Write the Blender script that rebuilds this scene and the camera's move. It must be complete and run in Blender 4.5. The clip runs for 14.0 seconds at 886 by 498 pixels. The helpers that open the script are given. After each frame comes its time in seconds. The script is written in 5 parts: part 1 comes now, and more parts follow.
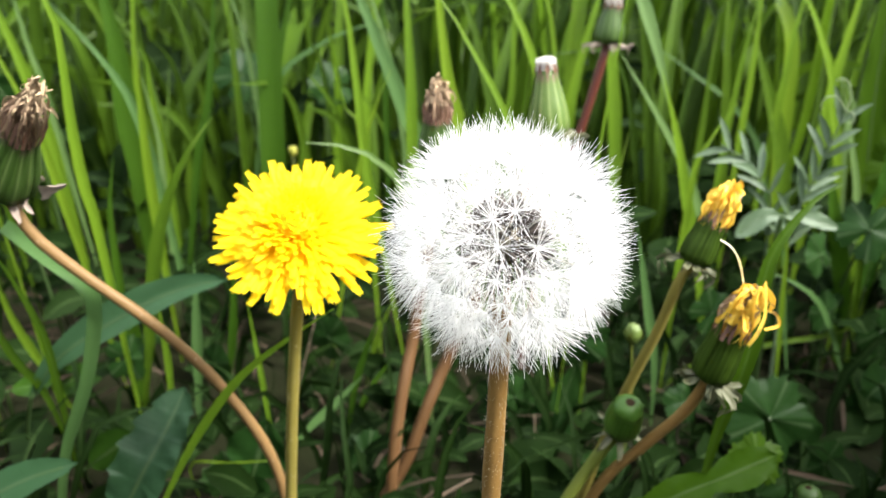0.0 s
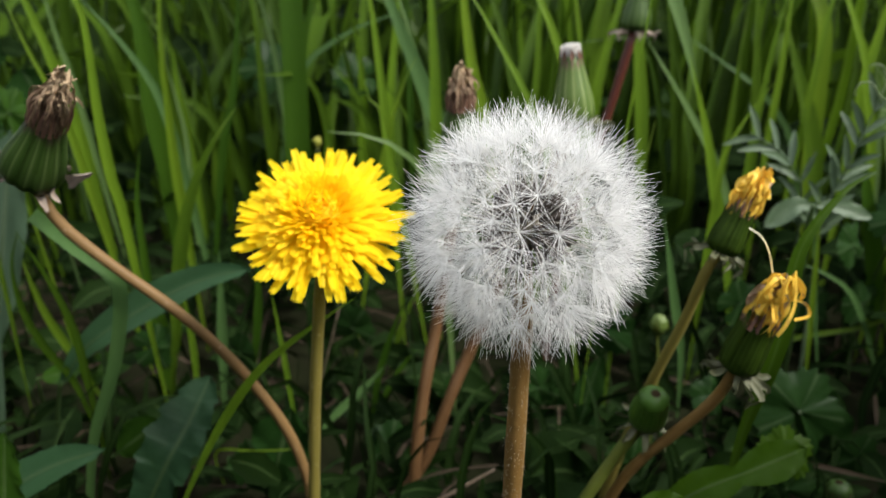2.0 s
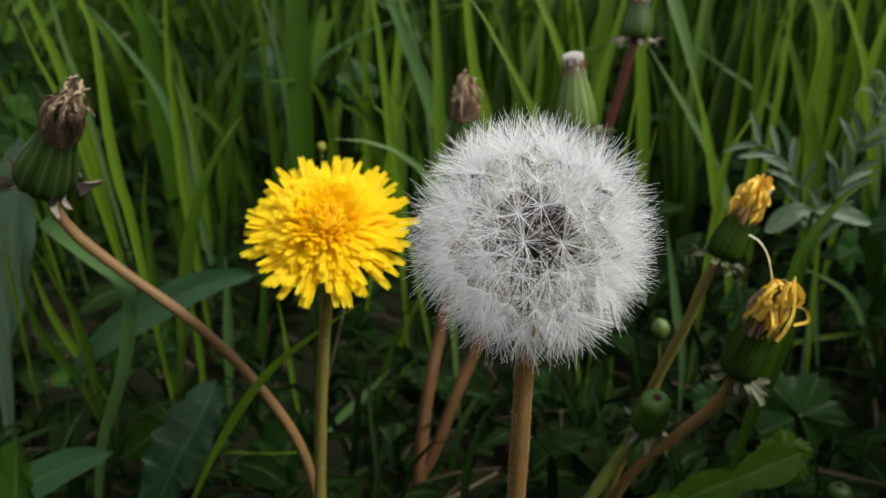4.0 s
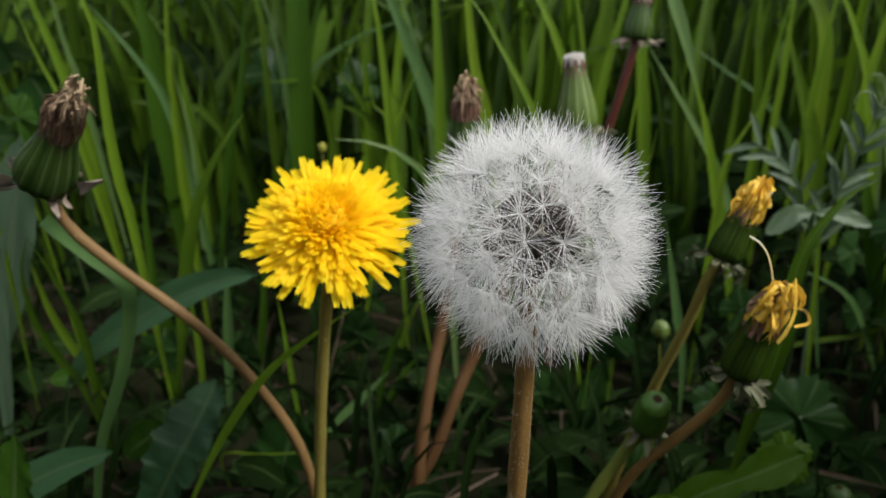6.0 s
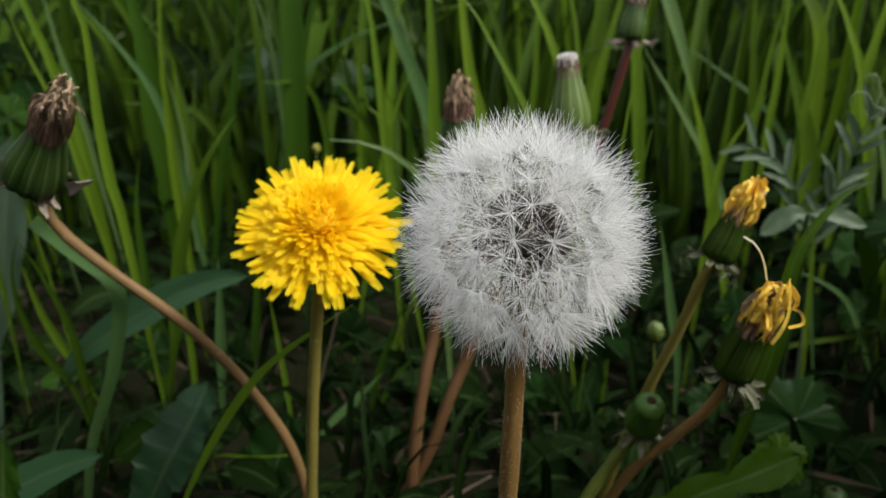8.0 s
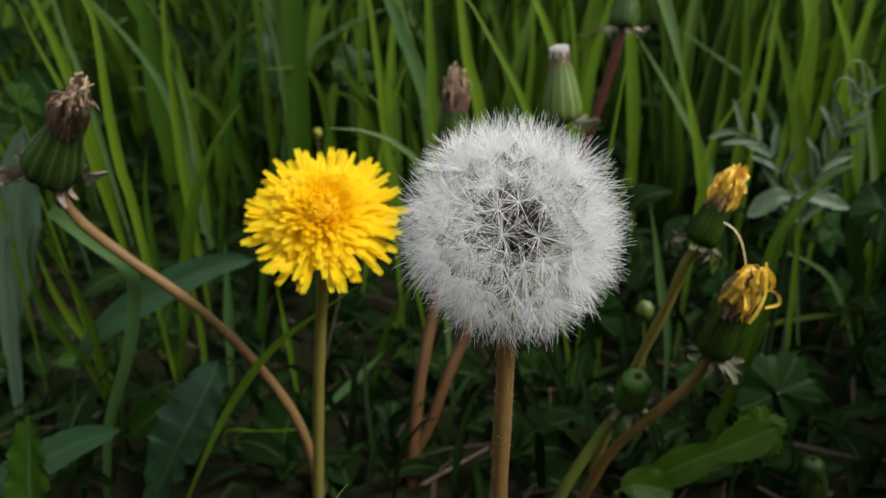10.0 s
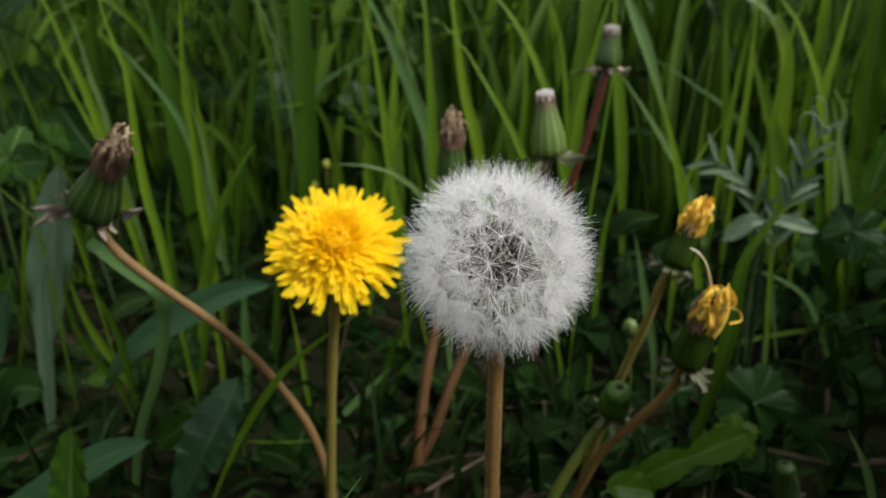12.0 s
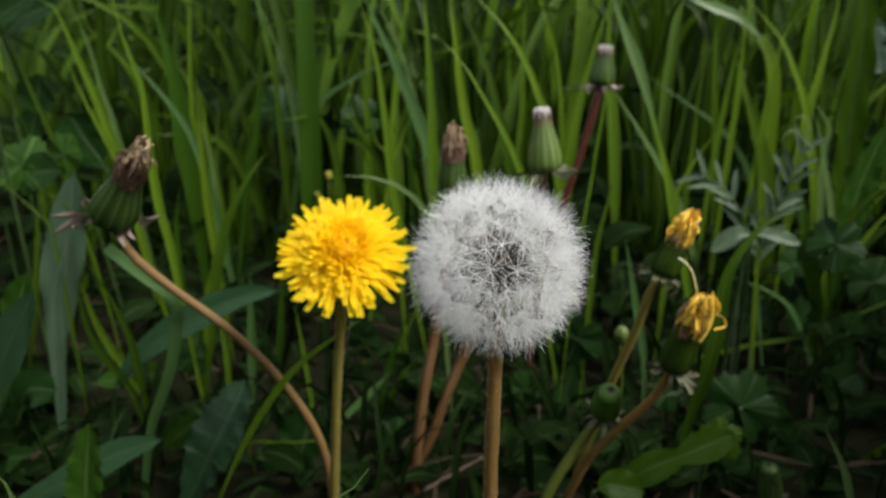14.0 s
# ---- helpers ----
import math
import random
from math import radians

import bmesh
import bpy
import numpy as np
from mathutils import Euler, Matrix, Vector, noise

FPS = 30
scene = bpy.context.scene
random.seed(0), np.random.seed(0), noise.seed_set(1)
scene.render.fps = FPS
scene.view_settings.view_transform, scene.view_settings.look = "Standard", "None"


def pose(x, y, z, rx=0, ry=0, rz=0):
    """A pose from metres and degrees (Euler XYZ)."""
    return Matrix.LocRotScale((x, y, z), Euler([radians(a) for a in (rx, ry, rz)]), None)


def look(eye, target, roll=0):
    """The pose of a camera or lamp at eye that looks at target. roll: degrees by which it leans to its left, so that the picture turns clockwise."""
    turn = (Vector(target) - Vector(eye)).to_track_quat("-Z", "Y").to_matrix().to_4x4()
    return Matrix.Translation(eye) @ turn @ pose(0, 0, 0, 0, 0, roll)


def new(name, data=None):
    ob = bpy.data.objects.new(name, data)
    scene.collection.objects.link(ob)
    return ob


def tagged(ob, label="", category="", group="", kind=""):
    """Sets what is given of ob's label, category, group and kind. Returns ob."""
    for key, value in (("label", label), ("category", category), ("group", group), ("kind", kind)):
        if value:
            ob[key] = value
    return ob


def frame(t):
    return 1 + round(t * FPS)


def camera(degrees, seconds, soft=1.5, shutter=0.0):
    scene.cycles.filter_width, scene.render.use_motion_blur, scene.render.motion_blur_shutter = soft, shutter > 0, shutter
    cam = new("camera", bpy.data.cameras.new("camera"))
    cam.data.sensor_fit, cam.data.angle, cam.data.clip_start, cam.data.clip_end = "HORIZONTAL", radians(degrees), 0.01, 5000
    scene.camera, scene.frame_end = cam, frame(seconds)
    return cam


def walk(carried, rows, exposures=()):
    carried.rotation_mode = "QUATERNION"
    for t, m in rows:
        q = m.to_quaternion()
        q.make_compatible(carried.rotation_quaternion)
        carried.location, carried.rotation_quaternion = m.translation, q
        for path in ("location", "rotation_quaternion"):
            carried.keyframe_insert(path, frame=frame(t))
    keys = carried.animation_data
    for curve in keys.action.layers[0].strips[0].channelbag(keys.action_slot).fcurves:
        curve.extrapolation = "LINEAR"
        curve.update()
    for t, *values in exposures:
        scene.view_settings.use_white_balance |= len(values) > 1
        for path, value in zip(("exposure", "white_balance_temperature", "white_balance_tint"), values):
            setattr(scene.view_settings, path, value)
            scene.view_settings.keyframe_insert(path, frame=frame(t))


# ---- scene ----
cam = camera(62.0, 14.0, soft=1.2)
cam.data.dof.use_dof = True
cam.data.dof.focus_distance = 0.140
cam.data.dof.aperture_fstop = 20.0
# seconds, metres x y z, degrees yaw pitch roll
ROWS = [
    (0, 0.00001, 0.00000, 0.20001, 0.000, -20.000, 0.000),
    (0.5, 0.00150, -0.00004, 0.19890, 1.365, -19.961, -0.866),
    (1, 0.00186, 0.00063, 0.19797, 1.581, -20.494, -0.919),
    (1.5, 0.00197, -0.00046, 0.19923, 1.997, -20.420, -0.794),
    (2, 0.00089, 0.00099, 0.19821, 2.120, -20.517, -0.690),
    (2.5, 0.00044, 0.00022, 0.19848, 2.143, -20.394, -0.693),
    (3, 0.00025, -0.00078, 0.19987, 2.303, -20.395, -0.788),
    (5.5, 0.00011, -0.00235, 0.20060, 2.192, -20.168, -0.621),
    (6, -0.00005, -0.00189, 0.20009, 2.251, -20.200, -0.529),
    (6.5, 0.00027, -0.00196, 0.20032, 2.010, -20.074, -0.443),
    (7, 0.00036, -0.00129, 0.19944, 2.144, -20.236, -0.372),
    (7.5, 0.00006, -0.00069, 0.19880, 2.322, -20.106, -0.507),
    (8, 0.00139, -0.00046, 0.19916, 2.020, -20.043, -0.494),
    (10.3, 0.00328, -0.01625, 0.20944, 2.226, -22.021, -1.026),
    (10.5, 0.00379, -0.02038, 0.21163, 2.293, -21.602, -1.219),
    (11, 0.00715, -0.02821, 0.21388, 1.646, -21.174, -0.973),
    (11.5, 0.00652, -0.03285, 0.21568, 1.962, -21.008, -1.168),
    (12, 0.00565, -0.03612, 0.21810, 2.434, -20.299, -1.551),
    (12.5, 0.00423, -0.03930, 0.21858, 2.590, -20.148, -1.532),
    (13, 0.00405, -0.04356, 0.21999, 2.277, -19.893, -1.283),
    (13.5, 0.00430, -0.04818, 0.22096, 1.679, -19.673, -0.840),
    (14, 0.00356, -0.05043, 0.22221, 1.947, -19.457, -0.926),
]
EXPOSURES = [(0.0, 2.45), (1.0, 2.35), (1.2, 1.7), (1.5, 1.3), (2.0, 1.25), (2.4, 0.95), (3.0, 0.82), (8.0, 0.78), (10.5, 0.74), (14.0, 0.86)]
walk(cam, [(t, pose(x, y, z, 90 + pitch, 0, yaw) @ pose(0, 0, 0, 0, 0, roll)) for t, x, y, z, yaw, pitch, roll in ROWS], EXPOSURES)

# ---- light: a bright overcast sky with a faint, very soft sun ----
SUN_UP, SUN_ROUND = radians(50), radians(114)
world = bpy.data.worlds.new("sky")
scene.world = world
world.use_nodes = True
wn = world.node_tree.nodes
sky = wn.new("ShaderNodeTexSky")
sky.sky_type, sky.sun_disc = "NISHITA", False
sky.sun_elevation, sky.sun_rotation = SUN_UP, SUN_ROUND
sky.dust_density, sky.air_density = 4.0, 1.0
pale = wn.new("ShaderNodeMix")
pale.data_type = "RGBA"
pale.inputs["Factor"].default_value = 0.55
pale.inputs["B"].default_value = (8.0, 8.1, 8.5, 1)
world.node_tree.links.new(sky.outputs[0], pale.inputs["A"])
world.node_tree.links.new(pale.outputs["Result"], wn["Background"].inputs["Color"])
wn["Background"].inputs["Strength"].default_value = 0.092
sun_data = bpy.data.lights.new("sun", "SUN")
sun_data.energy, sun_data.angle, sun_data.color = 2.35, radians(16), (1.0, 0.98, 0.95)
sun = new("sun", sun_data)
sun.matrix_world = look((math.sin(SUN_ROUND) * math.cos(SUN_UP) * 5, math.cos(SUN_ROUND) * math.cos(SUN_UP) * 5, math.sin(SUN_UP) * 5), (0, 0.2, 0.1))


# ---- materials ----
def shade(name, dark, light, rough=0.5, scale=60.0, translucent=0.0, stripes=0.0, bump=0.2, bump_scale=900.0, by="object", vary=0.5,
          spots=None, spot_at=0.62, spot_scale=120.0, spec=0.4, tip=None, tip_from=0.75, midrib=None, sheen=0.0, rib=0.06, skew=1.0):
    """A surface of two colours mixed by the piece's random number and by noise, with fine relief; leaves let light through."""
    m = bpy.data.materials.new(name)
    m.use_nodes = True
    nt = m.node_tree
    n, link = nt.nodes, nt.links.new
    p = n["Principled BSDF"]
    co = n.new("ShaderNodeTexCoord")
    grain = n.new("ShaderNodeTexNoise")
    grain.inputs["Scale"].default_value, grain.inputs["Detail"].default_value = scale, 4.0
    link(co.outputs["Object"], grain.inputs["Vector"])
    if by == "object":
        ran = n.new("ShaderNodeObjectInfo").outputs["Random"]
    else:
        ran = n.new("ShaderNodeNewGeometry").outputs["Random Per Island"]
    mix = n.new("ShaderNodeMath")
    mix.operation = "MULTIPLY_ADD"
    link(ran, mix.inputs[0])
    mix.inputs[1].default_value = vary
    sub = n.new("ShaderNodeMath")
    sub.operation = "MULTIPLY"
    sub.inputs[1].default_value = 1.0 - vary
    link(grain.outputs["Fac"], sub.inputs[0])
    link(sub.outputs[0], mix.inputs[2])
    ramp = n.new("ShaderNodeMix")
    ramp.data_type = "RGBA"
    ramp.inputs["A"].default_value, ramp.inputs["B"].default_value = (*dark, 1), (*light, 1)
    # most pieces dark, a few light: puts shaded gaps between blades into the colour
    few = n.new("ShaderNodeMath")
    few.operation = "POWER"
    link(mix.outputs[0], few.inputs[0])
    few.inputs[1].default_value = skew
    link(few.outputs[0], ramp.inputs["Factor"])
    colour = ramp.outputs["Result"]

    def blend(factor, other):
        nonlocal colour
        b = n.new("ShaderNodeMix")
        b.data_type = "RGBA"
        link(factor, b.inputs["Factor"])
        link(colour, b.inputs["A"])
        b.inputs["B"].default_value = (*other, 1)
        colour = b.outputs["Result"]

    uv = n.new("ShaderNodeSeparateXYZ")
    link(co.outputs["UV"], uv.inputs[0])
    height = None
    if stripes:
        wave = n.new("ShaderNodeMath")
        wave.operation = "MULTIPLY"
        link(uv.outputs["X"], wave.inputs[0])
        wave.inputs[1].default_value = stripes
        sine = n.new("ShaderNodeMath")
        sine.operation = "SINE"
        link(wave.outputs[0], sine.inputs[0])
        part_of = n.new("ShaderNodeMapRange")
        part_of.inputs["From Min"].default_value = -1.0
        part_of.inputs["To Max"].default_value = 0.18
        link(sine.outputs[0], part_of.inputs["Value"])
        blend(part_of.outputs["Result"], tuple(min(1, c * 1.7 + 0.01) for c in light))
        height = sine.outputs[0]
    if midrib:
        off = n.new("ShaderNodeMath")
        off.operation = "SUBTRACT"
        link(uv.outputs["X"], off.inputs[0])
        off.inputs[1].default_value = 0.5
        size = n.new("ShaderNodeMath")
        size.operation = "ABSOLUTE"
        link(off.outputs[0], size.inputs[0])
        near = n.new("ShaderNodeMapRange")
        near.inputs["From Min"].default_value, near.inputs["From Max"].default_value = 0.02, rib
        near.inputs["To Min"].default_value, near.inputs["To Max"].default_value = 0.8, 0.0
        link(size.outputs[0], near.inputs["Value"])
        blend(near.outputs["Result"], midrib)
    if tip:
        far = n.new("ShaderNodeMapRange")
        far.inputs["From Min"].default_value, far.inputs["From Max"].default_value = tip_from, 1.0
        link(uv.outputs["Y"], far.inputs["Value"])
        blend(far.outputs["Result"], tip)
    if spots:
        speck = n.new("ShaderNodeTexNoise")
        speck.inputs["Scale"].default_value, speck.inputs["Detail"].default_value = spot_scale, 3.0
        link(co.outputs["Object"], speck.inputs["Vector"])
        cut = n.new("ShaderNodeMapRange")
        cut.inputs["From Min"].default_value, cut.inputs["From Max"].default_value = spot_at, spot_at + 0.08
        link(speck.outputs["Fac"], cut.inputs["Value"])
        blend(cut.outputs["Result"], spots)
    link(colour, p.inputs["Base Color"])
    p.inputs["Roughness"].default_value = rough
    p.inputs["Specular IOR Level"].default_value = spec
    p.inputs["Sheen Weight"].default_value = sheen
    fine = n.new("ShaderNodeTexNoise")
    fine.inputs["Scale"].default_value, fine.inputs["Detail"].default_value = bump_scale, 3.0
    link(co.outputs["Object"], fine.inputs["Vector"])
    relief = n.new("ShaderNodeBump")
    relief.inputs["Strength"].default_value, relief.inputs["Distance"].default_value = bump, 0.0006
    if height:
        add = n.new("ShaderNodeMath")
        add.operation = "MULTIPLY_ADD"
        link(height, add.inputs[0])
        add.inputs[1].default_value = 0.18
        link(fine.outputs["Fac"], add.inputs[2])
        link(add.outputs[0], relief.inputs["Height"])
    else:
        link(fine.outputs["Fac"], relief.inputs["Height"])
    link(relief.outputs[0], p.inputs["Normal"])
    if translucent:
        tr = n.new("ShaderNodeBsdfTranslucent")
        link(colour, tr.inputs["Color"])
        both = n.new("ShaderNodeMixShader")
        both.inputs["Fac"].default_value = translucent
        link(p.outputs[0], both.inputs[1])
        link(tr.outputs[0], both.inputs[2])
        link(both.outputs[0], n["Material Output"].inputs["Surface"])
    return m


M_SOIL = shade("mossy_dark_soil", (0.006, 0.005, 0.003), (0.016, 0.020, 0.007), 0.95, 40, bump=0.9, bump_scale=220, by="object", vary=0.0, spots=(0.020, 0.016, 0.010), spot_at=0.64, spot_scale=160, spec=0.05)
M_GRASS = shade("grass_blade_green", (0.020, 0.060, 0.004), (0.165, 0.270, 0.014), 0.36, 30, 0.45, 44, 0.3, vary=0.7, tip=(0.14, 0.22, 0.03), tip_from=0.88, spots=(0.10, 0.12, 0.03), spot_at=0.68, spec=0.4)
# lit, deep and shaded copies of the grass green: light put into colour
M_GRASS_LIT = shade("lit_grass_green", (0.064, 0.142, 0.008), (0.165, 0.275, 0.016), 0.36, 30, 0.45, 44, 0.3, vary=0.4, spec=0.4)
M_GRASS_DEEP = shade("deep_shade_grass_green", (0.018, 0.056, 0.003), (0.050, 0.115, 0.006), 0.42, 30, 0.4, 44, 0.3, vary=0.6, spec=0.3)
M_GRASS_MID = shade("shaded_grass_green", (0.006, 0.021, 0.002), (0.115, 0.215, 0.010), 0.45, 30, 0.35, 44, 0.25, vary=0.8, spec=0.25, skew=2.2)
# brighter leaf green: light on the leaves is part of the colour
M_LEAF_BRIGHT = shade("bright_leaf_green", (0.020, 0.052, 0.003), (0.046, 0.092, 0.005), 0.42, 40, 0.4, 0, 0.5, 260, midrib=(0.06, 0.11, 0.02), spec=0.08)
# far grass kept darker than near blades: its shade is in the colour
M_GRASS_FAR = shade("meadow_grass_shade_green", (0.004, 0.015, 0.0015), (0.090, 0.175, 0.008), 0.5, 12, 0.30, 44, 0.2, by="island", vary=0.8, tip=(0.13, 0.2, 0.03), tip_from=0.9, spec=0.15, skew=2.7)
M_GRASS_PALE = shade("pale_grass_underside", (0.070, 0.135, 0.034), (0.125, 0.20, 0.060), 0.4, 30, 0.3, 44, 0.2)
M_GRASS_BLUE = shade("bluish_grass_green", (0.046, 0.108, 0.026), (0.078, 0.148, 0.044), 0.4, 30, 0.3, 44, 0.25, spec=0.25)
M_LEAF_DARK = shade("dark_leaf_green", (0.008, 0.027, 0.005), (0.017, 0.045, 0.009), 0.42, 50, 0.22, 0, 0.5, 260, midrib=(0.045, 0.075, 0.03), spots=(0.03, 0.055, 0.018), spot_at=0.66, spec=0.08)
M_LEAF_BLUE = shade("blue_green_leaf", (0.017, 0.046, 0.019), (0.032, 0.074, 0.031), 0.4, 50, 0.2, 0, 0.5, 260, midrib=(0.05, 0.085, 0.045), spec=0.12)
M_LEAF_GREY = shade("grey_green_leaf", (0.05, 0.09, 0.052), (0.085, 0.14, 0.08), 0.55, 60, 0.25, 0, 0.4, 400, midrib=(0.15, 0.2, 0.13))
# fresh leaf green, raised over M_LEAF_DARK to look lit
M_LEAF_LIT = shade("fresh_lit_leaf_green", (0.020, 0.062, 0.006), (0.040, 0.098, 0.010), 0.42, 40, 0.35, 0, 0.5, 260, midrib=(0.12, 0.2, 0.06), spec=0.2)
M_RIB = shade("pale_midrib", (0.020, 0.042, 0.011), (0.042, 0.075, 0.020), 0.5, 60, 0.15, 0, 0.2, spec=0.2)
# darker than such leaves are: shade near the soil is in this green
M_HERB = shade("low_herb_shade_green", (0.0026, 0.009, 0.001), (0.0085, 0.022, 0.0028), 0.7, 60, 0.2, 0, 0.5, 300, by="island", vary=0.8, midrib=(0.03, 0.055, 0.015), spec=0.06)
M_DRY = shade("dry_grass_litter", (0.014, 0.010, 0.006), (0.060, 0.044, 0.028), 0.8, 80, 0.1, 20, 0.4, by="island", vary=0.8, spec=0.1)
M_STRAW = shade("dead_straw", (0.075, 0.052, 0.034), (0.150, 0.108, 0.072), 0.7, 80, 0.0, 20, 0.4)
M_STEM_TAN = shade("tan_stem", (0.135, 0.076, 0.020), (0.215, 0.128, 0.042), 0.45, 90, 0.0, 0, 0.35, 700, spots=(0.30, 0.22, 0.12), spot_at=0.68, spot_scale=420, spec=0.25)
M_STEM_DULL = shade("dull_tan_stem", (0.140, 0.082, 0.030), (0.205, 0.126, 0.052), 0.5, 90, 0.0, 0, 0.35, 700, spots=(0.26, 0.18, 0.10), spot_at=0.68, spot_scale=420, spec=0.2)
M_STEM_OLIVE = shade("olive_stem", (0.115, 0.105, 0.022), (0.19, 0.155, 0.035), 0.45, 90, 0.0, 0, 0.35, 700, spots=(0.32, 0.27, 0.12), spot_at=0.68, spot_scale=420, spec=0.25)
M_STEM_PINK = shade("pinkish_stem", (0.076, 0.038, 0.014), (0.118, 0.061, 0.024), 0.45, 90, 0.0, 0, 0.3, 700)
M_STEM_RED = shade("dark_red_stem", (0.060, 0.013, 0.008), (0.110, 0.030, 0.015), 0.45, 90, 0.0, 0, 0.3, 700)
M_STEM_GREEN = shade("green_stem", (0.085, 0.110, 0.014), (0.130, 0.155, 0.026), 0.45, 90, 0.1, 0, 0.3, 700)
M_FUZZ = shade("stem_hairs", (0.26, 0.22, 0.16), (0.42, 0.37, 0.29), 0.6, 90, 0.3)
M_PETAL = shade("yellow_petal", (0.93, 0.63, 0.005), (0.95, 0.76, 0.014), 0.55, 200, 0.6, 19, 0.15, spec=0.2)
M_PETAL_CORE = shade("orange_yellow_petal", (0.94, 0.60, 0.004), (0.955, 0.71, 0.010), 0.55, 200, 0.6, 19, 0.15, spec=0.2)
M_WILT = shade("wilted_yellow_petal", (0.72, 0.38, 0.030), (0.90, 0.60, 0.08), 0.5, 220, 0.2, 19, 0.5, 600, spots=(0.32, 0.15, 0.06), spot_at=0.64, spot_scale=260)
M_WILT_PALE = shade("bleached_petal", (0.62, 0.42, 0.12), (0.80, 0.66, 0.34), 0.5, 220, 0.3, 19, 0.4, 600, tip=(0.80, 0.76, 0.60), tip_from=0.55)
M_BROWN = shade("withered_brown_petal", (0.11, 0.062, 0.040), (0.42, 0.29, 0.18), 0.7, 260, 0.05, 19, 0.7, 500, by="island", vary=0.75, tip=(0.50, 0.37, 0.22), tip_from=0.6)
M_PURPLE = shade("purple_brown_petal_base", (0.10, 0.05, 0.035), (0.22, 0.12, 0.075), 0.7, 260, 0.05, 19, 0.7, 500, by="island", vary=0.75)
M_BRACT = shade("green_bract", (0.018, 0.044, 0.006), (0.042, 0.078, 0.014), 0.45, 120, 0.1, 12, 0.3, 500, tip=(0.06, 0.045, 0.03), tip_from=0.85, midrib=(0.09, 0.13, 0.04), rib=0.14, spec=0.25)
M_BRACT_PALE = shade("pale_green_bract", (0.050, 0.095, 0.012), (0.095, 0.150, 0.028), 0.45, 120, 0.1, 0, 0.3, 500, midrib=(0.19, 0.24, 0.08), rib=0.2, tip=(0.16, 0.08, 0.07), tip_from=0.85)
# bract green darkened so the wilted heads' cups carry their shadow
M_BRACT_SHADED = shade("shaded_green_bract", (0.009, 0.020, 0.002), (0.028, 0.052, 0.005), 0.5, 120, 0.1, 12, 0.4, 500, spec=0.06)
M_KNOB = shade("bud_green", (0.028, 0.075, 0.007), (0.055, 0.120, 0.015), 0.4, 120, 0.15, 12, 0.35, 500, spec=0.3)
M_TIP = shade("dark_bud_tip", (0.014, 0.010, 0.005), (0.035, 0.025, 0.012), 0.9, 300, 0.0, 0, 0.6, 900, spec=0.05)
M_REFLEX = shade("dry_pinkish_bract", (0.14, 0.11, 0.085), (0.30, 0.24, 0.19), 0.7, 200, 0.1, 12, 0.5, 500)
M_REFLEX_GREEN = shade("pale_reflexed_bract", (0.046, 0.055, 0.022), (0.110, 0.112, 0.056), 0.6, 200, 0.15, 12, 0.4, 500)
M_PAPPUS = shade("white_pappus_hair", (0.86, 0.86, 0.84), (0.92, 0.92, 0.91), 0.5, 200, 0.6, 0, 0.0, spec=0.3)
M_PLUG = shade("white_pappus_plug", (0.62, 0.58, 0.52), (0.80, 0.78, 0.74), 0.6, 300, 0.2, 0, 0.5, 900)
M_BEAK = shade("pale_seed_beak", (0.42, 0.40, 0.34), (0.62, 0.60, 0.54), 0.5, 200, 0.1)
M_ACHENE = shade("grey_brown_seed", (0.046, 0.036, 0.030), (0.095, 0.078, 0.064), 0.6, 300, 0.0, 0, 0.6, 1500)
M_RECEPT = shade("pitted_receptacle", (0.11, 0.095, 0.065), (0.19, 0.165, 0.115), 0.7, 300, 0.0, 0, 0.8, 900)
M_VETCH = shade("vetch_grey_green", (0.060, 0.104, 0.050), (0.106, 0.156, 0.082), 0.55, 90, 0.25, 0, 0.3, 500, midrib=(0.17, 0.23, 0.15))
M_TENDRIL = shade("pale_tendril", (0.13, 0.19, 0.08), (0.22, 0.28, 0.15), 0.5, 90, 0.2)
M_BUDLET_YELLOW = shade("tiny_yellow_bud", (0.20, 0.21, 0.02), (0.30, 0.30, 0.04), 0.5, 300, 0.1, 0, 0.4, 700)
M_BUDLET = shade("tiny_green_bud", (0.055, 0.10, 0.014), (0.11, 0.155, 0.03), 0.5, 300, 0.1, 0, 0.4, 700)


# ---- helpers ----
def V(x, y, z):
    """A place given in millimetres."""
    return Vector((x, y, z)) / 1000


def spline(points, n):
    """n + 1 places along a smooth curve through the points, evenly spaced."""
    p = [Vector(q) for q in points]
    p = [2 * p[0] - p[1]] + p + [2 * p[-1] - p[-2]]
    fine = []
    for i in range(1, len(p) - 2):
        for k in range(12):
            s = k / 12
            a, b, c, d = p[i - 1], p[i], p[i + 1], p[i + 2]
            fine.append(0.5 * (2 * b + (c - a) * s + (2 * a - 5 * b + 4 * c - d) * s * s + (3 * b - a - 3 * c + d) * s ** 3))
    fine.append(p[-2])
    run = [0.0]
    for a, b in zip(fine, fine[1:]):
        run.append(run[-1] + (b - a).length)
    out = []
    j = 0
    for k in range(n + 1):
        want = run[-1] * k / n
        while j < len(run) - 2 and run[j + 1] < want:
            j += 1
        f = (want - run[j]) / max(1e-9, run[j + 1] - run[j])
        out.append(fine[j].lerp(fine[j + 1], min(1, f)))
    return out


def tangent(path, i):
    return (path[min(i + 1, len(path) - 1)] - path[max(i - 1, 0)]).normalized()


